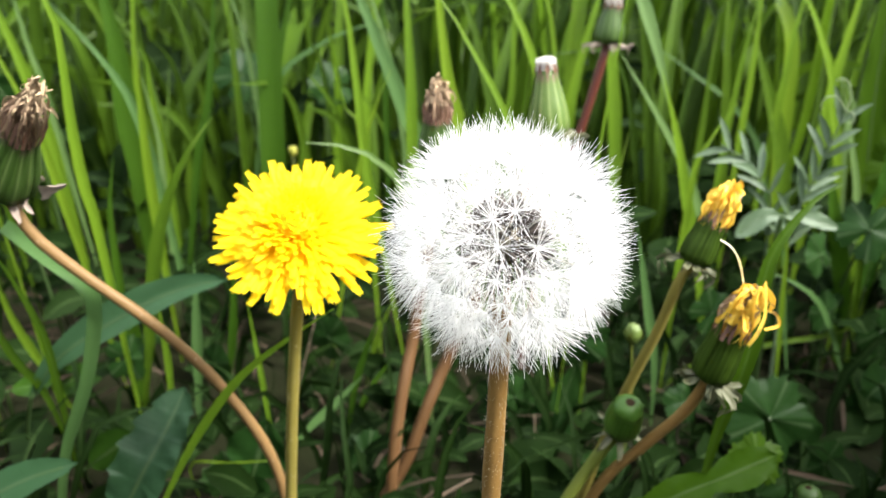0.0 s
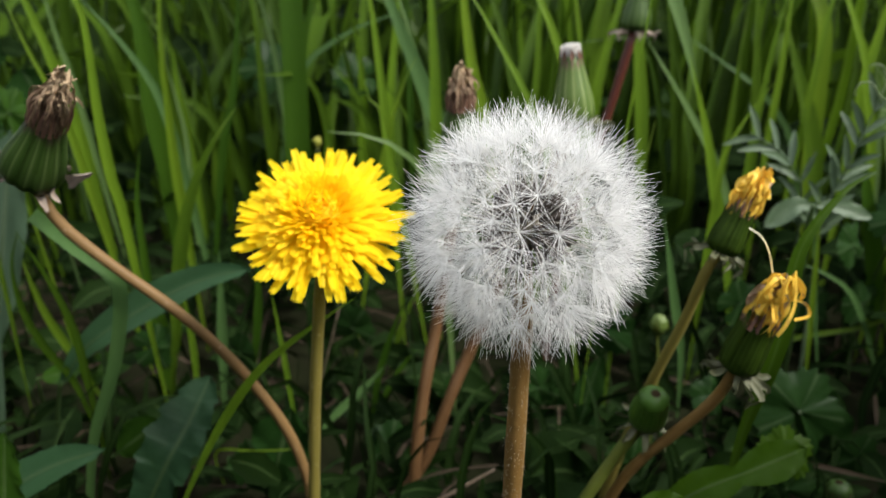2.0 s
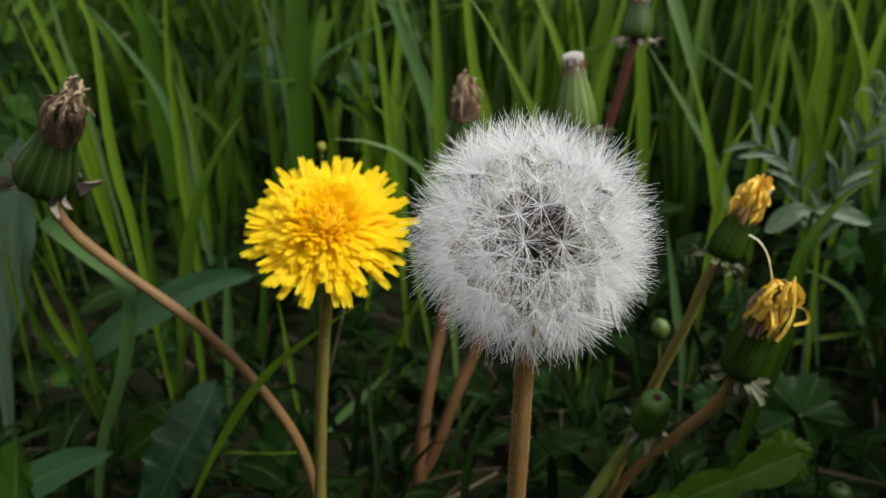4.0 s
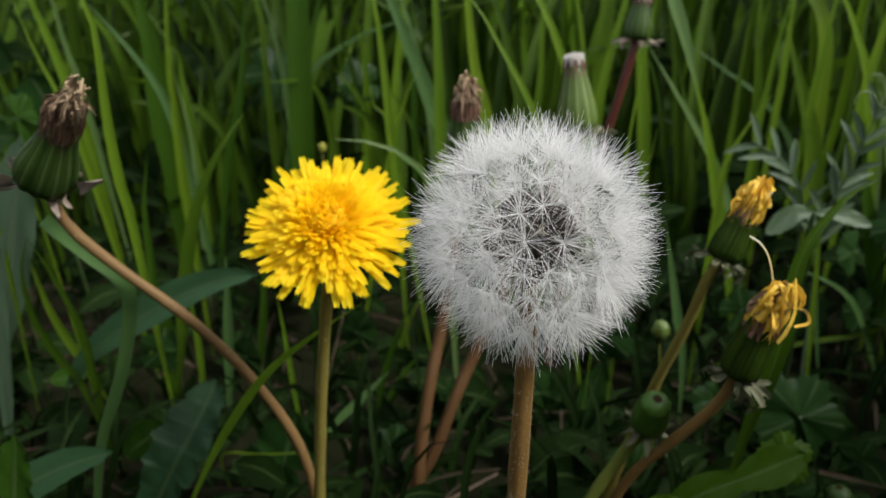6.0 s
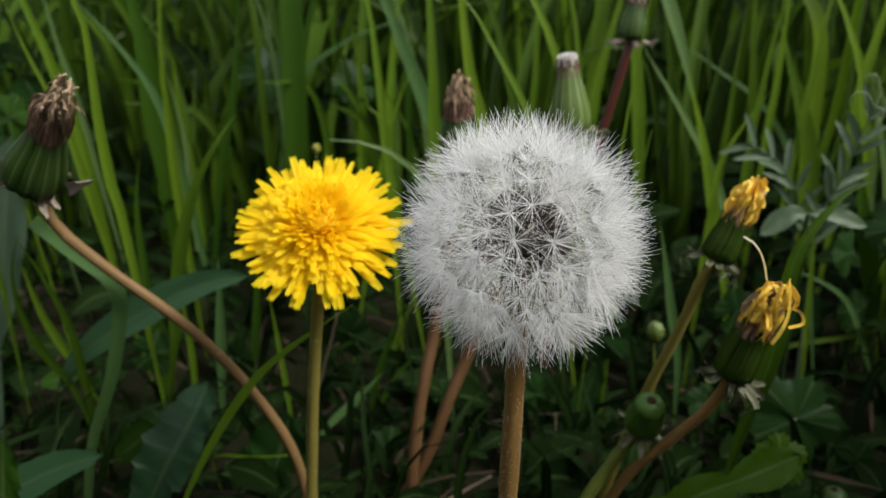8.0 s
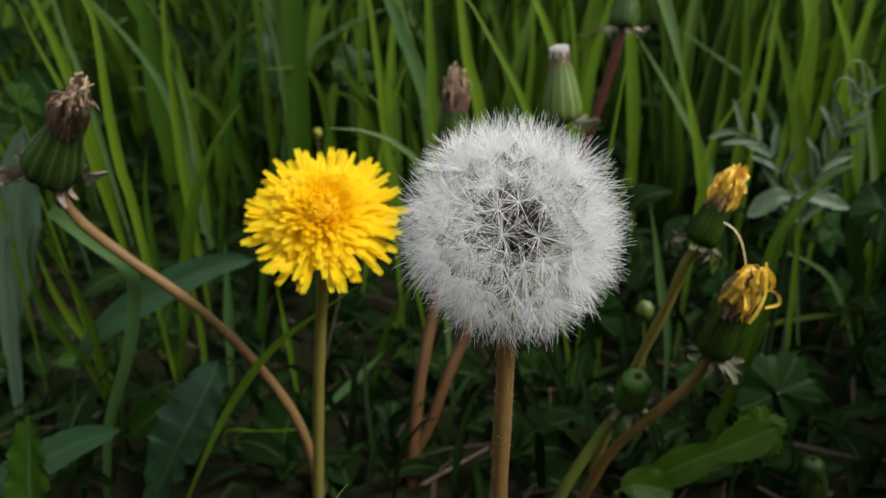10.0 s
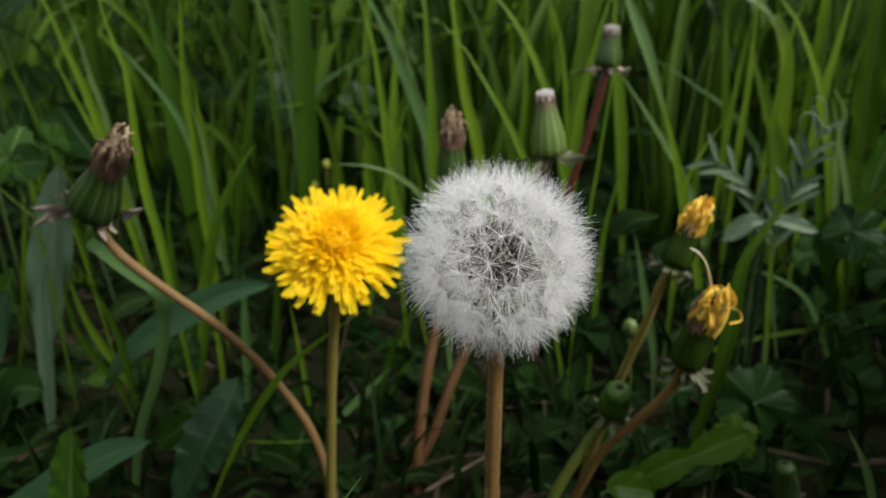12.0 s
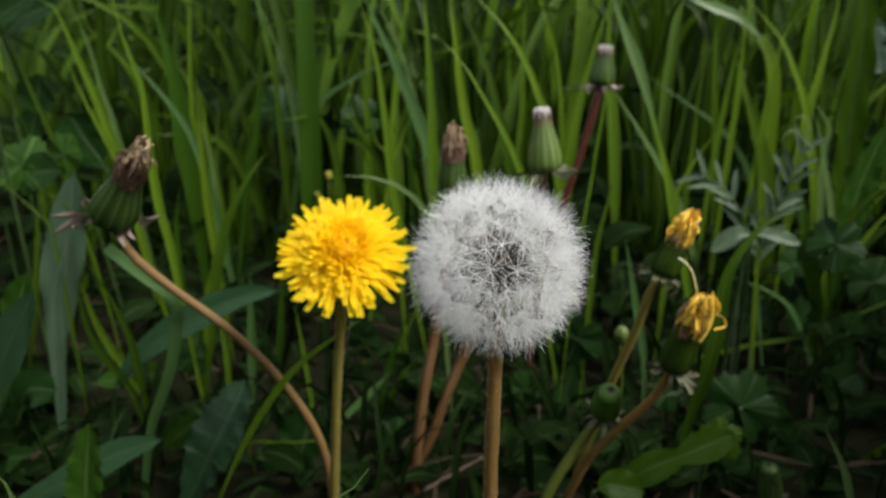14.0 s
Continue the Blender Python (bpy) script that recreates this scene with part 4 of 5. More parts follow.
# ---- the dandelion clock ----
def build_clock():
    c, up = V(11.8, 131, 153.6), Vector((-0.03, -0.06, 1)).normalized()
    foot = V(9.9, 136, -3)
    top = c - up * 0.0035
    t = thing("dandelion_clock", foot, "white fluffy dandelion seed head on a tan stem", "dandelion")
    stem(t, [foot, V(10.2, 134, 77.4), V(11.2, 132, 121.1), top], 0.0023, 0.0020, M_STEM_TAN, "tan brown hollow stem with whitish fuzz", 1100, 3)
    bm = bmesh.new()
    bmesh.ops.create_uvsphere(bm, u_segments=20, v_segments=12, radius=0.0042)
    for v in bm.verts:
        v.co.z *= 0.8
        v.co = c + v.co
    part("receptacle", bm, M_RECEPT, t)
    rng = random.Random(11)
    # reflexed bracts under the ball
    for k in range(10):
        a = k * 0.628
        d = Vector((math.cos(a), math.sin(a), 0))
        bm = bmesh.new()
        ribbon(bm, spline([top + d * 0.002, top + d * 0.0045 - up * 0.002, top + d * 0.0045 - up * 0.011], 6), [0.0016, 0.002, 0.002, 0.0018, 0.0014, 0.0009, 0.0003], d, 0.2)
        part("bract", bm, M_BRACT_PALE, t)
    shells = []
    for k in range(7):
        bm = bmesh.new()
        rings = []
        for z, r in ((0.0, 0.00014), (0.0007, 0.00046), (0.0026, 0.00064), (0.0038, 0.00042), (0.0047, 0.00010), (0.0118, 0.00006)):
            rings.append([bm.verts.new((r * math.cos(i * 1.2566), r * math.sin(i * 1.2566), z)) for i in range(5)])
        for a, b in zip(rings, rings[1:]):
            for i in range(5):
                bm.faces.new((a[i], a[(i + 1) % 5], b[(i + 1) % 5], b[i])).smooth = True
        seed_me = mesh_of("seed", bm, M_ACHENE)
        seed_me.materials.append(M_BEAK)
        for poly in seed_me.polygons:
            if poly.center.z > 0.0050:
                poly.material_index = 1
        bm = bmesh.new()
        node = Vector((0, 0, 0.0118))
        for i in range(52):
            az = rng.uniform(0, 6.2832)
            lean = radians(rng.triangular(22, 74, 52))
            l = rng.uniform(0.0070, 0.0096)
            d = Vector((math.sin(lean) * math.cos(az), math.sin(lean) * math.sin(az), math.cos(lean)))
            mid = node + d * l * 0.5 + Vector((rng.uniform(-1, 1), rng.uniform(-1, 1), 0.5)) * 0.00022
            end = node + d * l + Vector((rng.uniform(-1, 1), rng.uniform(-1, 1), rng.uniform(-0.4, 1))) * 0.0006
            hair(bm, node, mid, end, 0.000041, 0.000017)
        bmesh.ops.create_icosphere(bm, subdivisions=1, radius=0.00022, matrix=Matrix.Translation(node))
        shells.append((seed_me, mesh_of("pappus", bm, M_PAPPUS)))
    count = 184
    for i in range(count):
        z = 1 - 2 * (i + 0.5) / count
        if z < -0.93:
            continue
        a = i * 2.39996
        r = math.sqrt(1 - z * z)
        d = Vector((r * math.cos(a), r * math.sin(a), z)) + Vector((rng.gauss(0, 0.03), rng.gauss(0, 0.03), rng.gauss(0, 0.03)))
        d.normalize()
        # neighbouring tufts draw together in loose bunches
        pull = Vector((noise.noise(d * 3.1), noise.noise(d * 3.1 + Vector((7, 0, 0))), noise.noise(d * 3.1 + Vector((0, 9, 0)))))
        s, p = shells[rng.randrange(7)]
        reach = rng.uniform(0.0038, 0.0054)
        m = aligned(c + d * reach, d + pull * 0.34 + Vector((rng.gauss(0, 0.07), rng.gauss(0, 0.07), rng.gauss(0, 0.07))), rng.uniform(0, 6.28), rng.uniform(0.93, 1.05))
        ob = put("seed", s, t, m)
        tagged(put("pappus", p, ob, m), kind="stuff")


# ---- the open yellow dandelion ----
def build_flower():
    c = V(-40.1, 192, 136.9)
    axis = Vector((0.04, -0.665, 0.745)).normalized()
    foot = V(-54.7, 206, -3)
    under = c - axis * 0.013
    t = thing("dandelion_flower", foot, "open yellow dandelion flower on an olive stem", "dandelion")
    stem(t, [foot, V(-52, 205, 26.9), V(-47.9, 203, 71.7), V(-43.4, 200, 107.2), under], 0.0020, 0.0018, M_STEM_OLIVE, "olive brown hollow stem", 120, 5)
    rng = random.Random(5)
    bm = bmesh.new()
    path = [under + axis * 0.013 * k / 6 for k in range(7)]
    tube(bm, path, [0.0022, 0.0055, 0.0066, 0.0064, 0.006, 0.006, 0.0058], 18, True, 0.04)
    part("involucre", bm, M_BRACT, t, "green cup of bracts under the flower")
    straps = []
    for k in range(8):
        bm = bmesh.new()
        bend = rng.uniform(0.05, 0.22)
        uv = bm.loops.layers.uv.verify()
        n = 9
        rows = []
        for i in range(n + 1):
            s = i / n
            w = 0.5 * (0.05 + 0.065 * min(1, s * 2.2)) * (1.0 if s < 0.8 else 0.92 if s < 0.95 else 0.66)
            q = Vector((0, bend * s * s * 0.6, s - 0.12 * bend * s * s))
            rows.append([bm.verts.new(q + Vector((u * w, 0.022 * abs(u) * (1 - 0.4 * s) + 0.006 * math.sin(s * 7 + k), (0.028 if (k + j) % 2 else -0.012) * (s == 1.0)))) for j, u in enumerate((-1, -0.5, 0, 0.5, 1))])
        for i in range(n):
            for j in range(4):
                f = bm.faces.new((rows[i][j], rows[i][j + 1], rows[i + 1][j + 1], rows[i + 1][j]))
                f.smooth = True
                for loop, (a, b) in zip(f.loops, ((j, i), (j + 1, i), (j + 1, i + 1), (j, i + 1))):
                    loop[uv].uv = (a / 4, b / n)
        straps.append((k, mesh_of("petal", bm, M_PETAL if k < 5 else M_PETAL_CORE)))
    base = axis.to_track_quat("Z", "Y").to_matrix()
    count = 298
    between = bmesh.new()
    for i in range(count + 210):
        f = ((i + 0.5) / count) ** 0.58 if i < count else 0.25 + 0.75 * ((i - count + 0.5) / 210) ** 0.7
        az = i * 2.39996 + rng.gauss(0, 0.12)
        out = base @ Vector((math.cos(az), math.sin(az), 0))
        foot_at = c + out * 0.0055 * f - axis * (0.0010 + 0.003 * f * f)
        # the tips of the straps lie on a flat dome
        rho = 0.0238 * f ** 0.85 * (rng.uniform(0.90, 1.03) if f < 0.8 else rng.uniform(0.92, 1.12))
        high = 0.0066 * (1 - f ** 2.2) - 0.0066 * f * f + rng.gauss(0, 0.0006)
        d = c + out * rho + axis * high - foot_at
        l = d.length
        d = (d / l + Vector((0, 0, -0.05 * f * f)) + (0.03 + 0.03 * f) * Vector((rng.gauss(0, 1), rng.gauss(0, 1), rng.gauss(0, 1)))).normalized()
        z = d
        y = (axis - z * axis.dot(z))
        y = y.normalized() if y.length > 0.05 else out
        # the strap curls back, away from the axis
        y = -y if (y.dot(out) < 0) == (f > 0.3) else y
        x = y.cross(z).normalized()
        m = Matrix((x, y, z)).transposed().to_4x4()
        wide = (0.0140 + 0.0055 * f) * rng.uniform(0.8, 1.2)
        m = Matrix.Translation(foot_at) @ m @ Matrix.Rotation(rng.gauss(0, 0.14), 4, "Z") @ Matrix.Diagonal((wide, l, l, 1))
        k = rng.randrange(5) if f > 0.5 else 5 + rng.randrange(3)
        if i < count:
            put("petal", straps[k][1], t, m)
            continue
        first = len(between.verts)
        between.from_mesh(straps[k][1])
        between.verts.ensure_lookup_table()
        for v in between.verts[first:]:
            v.co = m @ v.co
    part("floret_underlayer", between, M_PETAL, t)
    # the tight mound of young florets in the middle
    core = bmesh.new()
    for i in range(150):
        f = math.sqrt((i + 0.5) / 150)
        az = i * 2.39996 + rng.gauss(0, 0.1)
        out = base @ Vector((math.cos(az), math.sin(az), 0))
        tip = c + out * 0.0100 * f + axis * 0.0070 * (1 - (0.46 * f) ** 2.2) * rng.uniform(0.95, 1.04)
        foot_at = c + out * 0.0040 * f - axis * 0.0010
        z = tip - foot_at
        l = z.length
        z = (z / l + 0.06 * Vector((rng.gauss(0, 1), rng.gauss(0, 1), rng.gauss(0, 1)))).normalized()
        y = (out - z * out.dot(z)).normalized() * (1 if f > 0.55 else -1)
        x = y.cross(z).normalized()
        m = Matrix((x, y, z)).transposed().to_4x4()
        first = len(core.verts)
        core.from_mesh(straps[5 + rng.randrange(3)][1])
        core.verts.ensure_lookup_table()
        m = Matrix.Translation(foot_at) @ m @ Matrix.Rotation(rng.gauss(0, 0.3), 4, "Z") @ Matrix.Diagonal((0.0128, l, l, 1))
        for v in core.verts[first:]:
            v.co = m @ v.co
    dome = bmesh.ops.create_uvsphere(core, u_segments=24, v_segments=12, radius=1.0)["verts"]
    for v in dome:
        v.co = c + base @ Vector((v.co.x * 0.0072, v.co.y * 0.0072, v.co.z * 0.0060 + 0.0002 * math.sin(v.co.x * 40) * math.cos(v.co.y * 37)))
    part("floret_mound", core, M_PETAL_CORE, t, "tight mound of young yellow florets")


# ---- closed, withered and budding dandelion heads ----
def build_head(points, base, tip, r_base, r_collar, body, tuft, name, label, stem_mat, bract_mat=None, r_stem=2.0, reflexed=6, reflex_mat=None,
               reflex_len=7.0, seed=1, fuzz=0):
    """A head from base to tip on a stem through points; body: the share of its length that is green."""
    rng = random.Random(seed)
    axis = tip - base
    length = axis.length
    axis = axis.normalized()
    t = thing(name, points[0], label, "dandelion", "closed dandelion heads")
    stem(t, list(points) + [base + axis * 0.001], r_stem * 1.1 / 1000, r_stem / 1000, stem_mat, "", fuzz, seed)
    rb, rc = r_base / 1000, r_collar / 1000
    frame_m = aligned(base, axis)
    side = frame_m.to_3x3() @ Vector((1, 0, 0))
    wing = frame_m.to_3x3() @ Vector((0, 1, 0))

    def radius(s):
        if s < 0.12:
            return rb * (0.45 + 0.5 * (s / 0.12) ** 0.5)
        return rb * (0.95 + 0.05 * math.sin((s - 0.12) * 6)) + (rc - rb * 0.95) * ((s - 0.12) / 0.88) ** 1.15

    green = length * body
    bm = bmesh.new()
    tube(bm, [base + axis * green * k / 10 for k in range(11)], [radius(k / 10) * 0.94 for k in range(11)], 20, True, 0.02)
    part("involucre", bm, bract_mat or M_BRACT, t)
    count = 13
    for k in range(count):
        a = k * 6.2832 / count + rng.uniform(-0.08, 0.08)
        d = side * math.cos(a) + wing * math.sin(a)
        reach = rng.uniform(1.0, 1.3) if tuft == "yellow" else rng.uniform(0.93, 1.06)
        path = [base + axis * green * reach * i / 9 + d * (radius(i / 9) * (1.0 + 0.02 * (k % 2) + (0.05 * (i > 6) * (i - 6) if tuft == "yellow" else 0.0))) for i in range(10)]
        w = [radius(i / 9) * 0.53 * (1.0 if i < 7 else (1.0, 0.8, 0.35)[i - 7]) for i in range(10)]
        bm = bmesh.new()
        ribbon(bm, path, w, d, -0.16)
        part("bract", bm, bract_mat or M_BRACT, t)
    collar = base + axis * green
    rest = length - green
    if tuft == "brown":
        bm = bmesh.new()
        for k in range(85):
            a, r = rng.uniform(0, 6.28), rc * math.sqrt(rng.random())
            d = side * math.cos(a) + wing * math.sin(a)
            e = rng.uniform(0.45, 1.0) * (1.05 - 0.25 * r / rc)
            wob = lambda k: Vector((rng.gauss(0, 1), rng.gauss(0, 1), rng.gauss(0, 1))) * rc * k
            end = collar + axis * rest * e + d * r * rng.uniform(0.3, 0.9) + wob(0.14)
            path = spline([collar - axis * 0.001 + d * r * 0.9, collar + axis * rest * 0.35 * e + d * r * rng.uniform(0.95, 1.2) + wob(0.06),
                           collar + axis * rest * 0.72 * e + d * r * rng.uniform(0.7, 1.1) + wob(0.12), end, end + wob(0.22) - axis * rest * 0.05], 10)
            w = [rng.uniform(0.0005, 0.0013) for _ in path]
            w[-1] *= 0.5
            ribbon(bm, path, w, d, 0.4, 2, rng.uniform(-260, 260), 0.2)
        part("withered_petals", bm, M_BROWN, t, "tuft of withered brown petals")
        bm = bmesh.new()
        for k in range(22):
            a = k * 0.2856
            d = side * math.cos(a) + wing * math.sin(a)
            path = [collar + axis * (rest * 0.42 * i / 4 - 0.001) + d * rc * (0.98 + 0.05 * math.sin(i + k)) for i in range(5)]
            ribbon(bm, path, [0.0011, 0.0012, 0.0011, 0.0009, 0.0005], d, 0.3)
        part("petal_sheath", bm, M_PURPLE, t, "purplish brown sheath of dried petals")
    elif tuft == "white":
        bm = bmesh.new()
        for k in range(420):
            a, r = rng.uniform(0, 6.28), rc * 0.95 * math.sqrt(rng.random())
            d = side * math.cos(a) + wing * math.sin(a)
            e = rng.uniform(0.75, 1.0) * (1 - 0.2 * (r / rc) ** 2)
            a0 = collar - axis * 0.0015 + d * r * 0.85
            hair(bm, a0, a0 + axis * rest * e * 0.5 + d * r * 0.1, a0 + axis * (rest * e + 0.0015) + d * r * 0.12, 0.00013, 0.00008)
        part("pappus_plug", bm, M_PLUG, t, "plug of white seed hairs pushing out")
        bm = bmesh.new()
        for k in range(9):
            a = k * 0.698
            d = side * math.cos(a) + wing * math.sin(a)
            path = [collar + axis * (rest * rng.uniform(0.5, 0.8) * i / 3 - 0.001) + d * rc * (1.02 - 0.03 * i) for i in range(4)]
            ribbon(bm, path, [0.0014, 0.0015, 0.0012, 0.0004], d, 0.2)
        part("bract_tips", bm, M_PURPLE, t, "brownish dry bract tips")
    elif tuft == "yellow":
        for k in range(34):
            a, r = rng.uniform(0, 6.28), rc * math.sqrt(rng.random())
            d = side * math.cos(a) + wing * math.sin(a)
            e = rng.uniform(0.55, 1.0)
            bulge = rng.uniform(0.7, 1.15)
            jit = lambda k: Vector((rng.gauss(0, 1), rng.gauss(0, 1), rng.gauss(0, 1))) * rc * k
            pts = [collar - axis * 0.001 + d * r * 0.85, collar + axis * rest * 0.40 * e + d * r * bulge + jit(0.10), collar + axis * rest * 0.80 * e + d * r * bulge + jit(0.16),
                   collar + axis * rest * 0.97 * e + d * r * 0.5 + jit(0.22), collar + axis * rest * rng.uniform(0.55, 0.85) * e + d * r * rng.uniform(0.6, 1.3) + jit(0.2),
                   collar + axis * rest * rng.uniform(0.35, 0.7) * e + d * r * rng.uniform(0.7, 1.4) + jit(0.2)]
            bm = bmesh.new()
            path = spline(pts, 16)
            ribbon(bm, path, [0.0019 + 0.0008 * math.sin(i * 1.1 + k) for i in range(17)], d, 0.45, 4, rng.uniform(-240, 240), 0.3)
            part("wilted_petal", bm, M_WILT if k % 7 else M_BROWN, t)
        bm = bmesh.new()
        for k in range(18):
            a = k * 0.349
            d = side * math.cos(a) + wing * math.sin(a)
            reach = rng.uniform(0.12, 0.46)
            path = [collar + axis * (rest * reach * i / 4 - 0.001) + d * rc * (1.02 + 0.05 * math.sin(i + k)) for i in range(5)]
            ribbon(bm, path, [0.0013, 0.0014, 0.0012, 0.0009, 0.0004], d, 0.3)
        part("petal_sheath", bm, M_PURPLE, t, "purplish brown sheath of dried petals")
    elif tuft == "none":
        bm = bmesh.new()
        bmesh.ops.create_uvsphere(bm, u_segments=20, v_segments=12, radius=rc * 0.97)
        for v in bm.verts:
            ridge = 1 + 0.04 * math.cos(math.atan2(v.co.y, v.co.x) * 9)
            v.co = frame_m @ Vector((v.co.x * ridge, v.co.y * ridge, green - rc * 0.08 + v.co.z * 0.78))
        for f in bm.faces:
            f.smooth = True
        part("bud_dome", bm, bract_mat or M_BRACT, t)
        bm = bmesh.new()
        bmesh.ops.create_uvsphere(bm, u_segments=12, v_segments=6, radius=rc * 0.30)
        for v in bm.verts:
            v.co = frame_m @ Vector((v.co.x, v.co.y, green + rc * 0.63 + v.co.z * 0.22))
        part("bud_tip", bm, M_TIP, t, "dark tip of the closed bud")
    for k in range(reflexed):
        a = k * 6.2832 / max(1, reflexed) + rng.uniform(-0.3, 0.3)
        d = side * math.cos(a) + wing * math.sin(a)
        l = reflex_len / 1000 * rng.uniform(0.7, 1.15)
        curl = rng.uniform(-0.7, 0.25)
        path = spline([base + axis * 0.0008 + d * rb * 0.55, base + d * (rb * 0.9 + l * 0.3) - axis * 0.0008, base + d * (rb * 0.9 + l * 0.72) + axis * l * curl * 0.6, base + d * (rb * 0.8 + l * rng.uniform(0.35, 0.8)) + axis * l * (curl - rng.uniform(0.1, 0.5))], 8)
        bm = bmesh.new()
        ribbon(bm, path, [0.0013, 0.0018, 0.0021, 0.0022, 0.002, 0.0017, 0.0013, 0.0009, 0.0003], axis, 0.35, 2, rng.uniform(-160, 160), 0.2)
        part("reflexed_bract", bm, reflex_mat or M_REFLEX, t)
    return t


withered = build_head([V(-57.4, 224, -3), V(-57.9, 223, 23.4), V(-63.7, 221, 48.5), V(-78, 220, 73.6), V(-94, 218, 94), V(-113.9, 215, 113.8), V(-125.4, 212, 128.6)], V(-130.3, 211, 142.2), V(-105.3, 196, 176.2),
           8.9, 5.4, 0.53, "brown", "dandelion_withered_head", "closed dandelion head with withered brown petals on a bent tan stem", M_STEM_DULL, M_BRACT, 1.75, 4, M_REFLEX, 8.0, 4, 60)
for pts in ([V(-135.1, 212, 142.8), V(-139.9, 211, 143.6), V(-145.8, 210, 143.7), V(-151.7, 210, 144.2)], [V(-135.8, 212, 142.3), V(-141.2, 211, 142), V(-147, 210, 139.7), V(-152, 210, 137.5)], [V(-118.8, 210, 140.4), V(-115, 209, 142.9), V(-109.5, 208, 144.5)], [V(-123, 208, 139.5), V(-121.4, 207, 137.6), V(-119.5, 206, 135.9)]):
    bm = bmesh.new()
    ribbon(bm, spline(pts, 8), [0.0030, 0.0038, 0.0040, 0.0034, 0.0036, 0.0028, 0.0024, 0.0016, 0.0004], Vector((0.1, -0.6, 0.8)), 0.35, 2, 140, 0.3)
    part("reflexed_bract", bm, M_REFLEX, withered, "dry pinkish twisted bract")
build_head([V(-21.1, 237, -3), V(-19.2, 240, 25), V(-15.5, 247, 52), V(-11.0, 255, 74), V(-5.4, 258, 110.8)], V(-2.6, 257, 139.6), V(-1.5, 254, 170.5),
           6.4, 5.0, 0.50, "brown", "dandelion_withered_head", "small closed dandelion head with withered tan petals", M_STEM_PINK, M_BRACT, 2.25, 5, M_REFLEX_GREEN, 8.0, 6)
build_head([V(-30.4, 237, -3), V(-15.3, 243, 21), V(-5.9, 248, 45.5), V(2.4, 254, 64), V(21.9, 254, 112.1), V(33.3, 252, 140.6)], V(36.6, 252, 149.2), V(34.1, 252, 176.6),
           7.1, 3.8, 0.84, "white", "dandelion_closed_head", "closed pale green dandelion head with white seed hairs showing", M_STEM_PINK, M_BRACT_PALE, 2.25, 12, M_REFLEX_GREEN, 11.0, 7)
build_head([V(39, 345, -3), V(46.9, 345, 68.7), V(58.1, 345, 112.2), V(66.1, 345, 139)], V(74.5, 345, 172.9), V(76, 345, 194),
           6.8, 4.2, 0.78, "white", "dandelion_closed_head", "narrow closed dandelion head on a dark red stem", M_STEM_RED, M_BRACT, 2.0, 10, M_REFLEX, 7.0, 8)
build_head([V(51.8, 240, -3), V(59.7, 235, 35.6), V(65.4, 228, 65.2), V(71.8, 222, 90.6), V(75.2, 217, 110)], V(78.4, 216, 116.5), V(89.2, 218, 144.1),
           5.6, 4.3, 0.46, "yellow", "dandelion_wilted_flower", "wilted dandelion flower with shrivelled yellow petals", M_STEM_OLIVE, M_BRACT_SHADED, 1.7, 12, M_REFLEX_GREEN, 6.5, 9)
build_head([V(39.8, 215, -3), V(52.7, 207, 39.1), V(64, 201, 59.1), V(74.6, 196, 76)], V(78.4, 192, 89), V(86.8, 188, 123.2),
           5.9, 5.0, 0.47, "yellow", "dandelion_wilted_flower", "wilted dandelion flower with curled yellow petals on a brown stem", M_STEM_TAN, M_BRACT_SHADED, 1.7, 12, M_REFLEX_GREEN, 6.5, 10)
build_head([V(28.1, 206, -3), V(38, 206, 25.9), V(50.1, 208, 47.9)], V(58.3, 208, 61.1), V(58.9, 200, 77.6),
           5.9, 5.2, 0.70, "none", "dandelion_green_bud", "round green closed dandelion bud with pale bracts", M_STEM_GREEN, M_KNOB, 2.0, 11, M_REFLEX_GREEN, 7.0, 12)
build_head([V(143.8, 225, -3), V(139.6, 225, -3)], V(136.8, 225, 7.5), V(134.3, 225, 26.7),
           5.6, 4.6, 0.74, "none", "dandelion_green_bud", "small green closed dandelion bud near the soil", M_STEM_GREEN, M_BRACT, 1.5, 9, M_REFLEX_GREEN, 6.0, 13)


def budlet(points, r, label, skin=M_BUDLET):
    """A tiny round flower bud on a thread-thin stalk."""
    t = thing("flower_bud", points[0], label, "flower bud", "tiny flower buds")
    bm = bmesh.new()
    tube(bm, spline(points, 10), [0.0005] * 11, 6)
    part("stalk", bm, M_STEM_GREEN, t)
    bm = bmesh.new()
    bmesh.ops.create_uvsphere(bm, u_segments=12, v_segments=8, radius=r / 1000)
    for v in bm.verts:
        v.co = points[-1] + Vector((v.co.x, v.co.y, v.co.z * 1.2 + 0.12 * r / 1000 * math.sin(v.co.x * 9000)))
    part("bud", bm, skin, t)
    for k in range(3):
        d = Vector((math.cos(k * 2.1), math.sin(k * 2.1), 0))
        bm = bmesh.new()
        e = points[-1] - Vector((0, 0, r / 1000))
        ribbon(bm, [e, e + d * r * 0.0011 + Vector((0, 0, r * 0.0007)), e + d * r * 0.0009 + Vector((0, 0, r * 0.0016))], [r * 0.0005, r * 0.0008, 0.0001], d, 0.2)
        part("sepal", bm, M_STEM_GREEN, t)


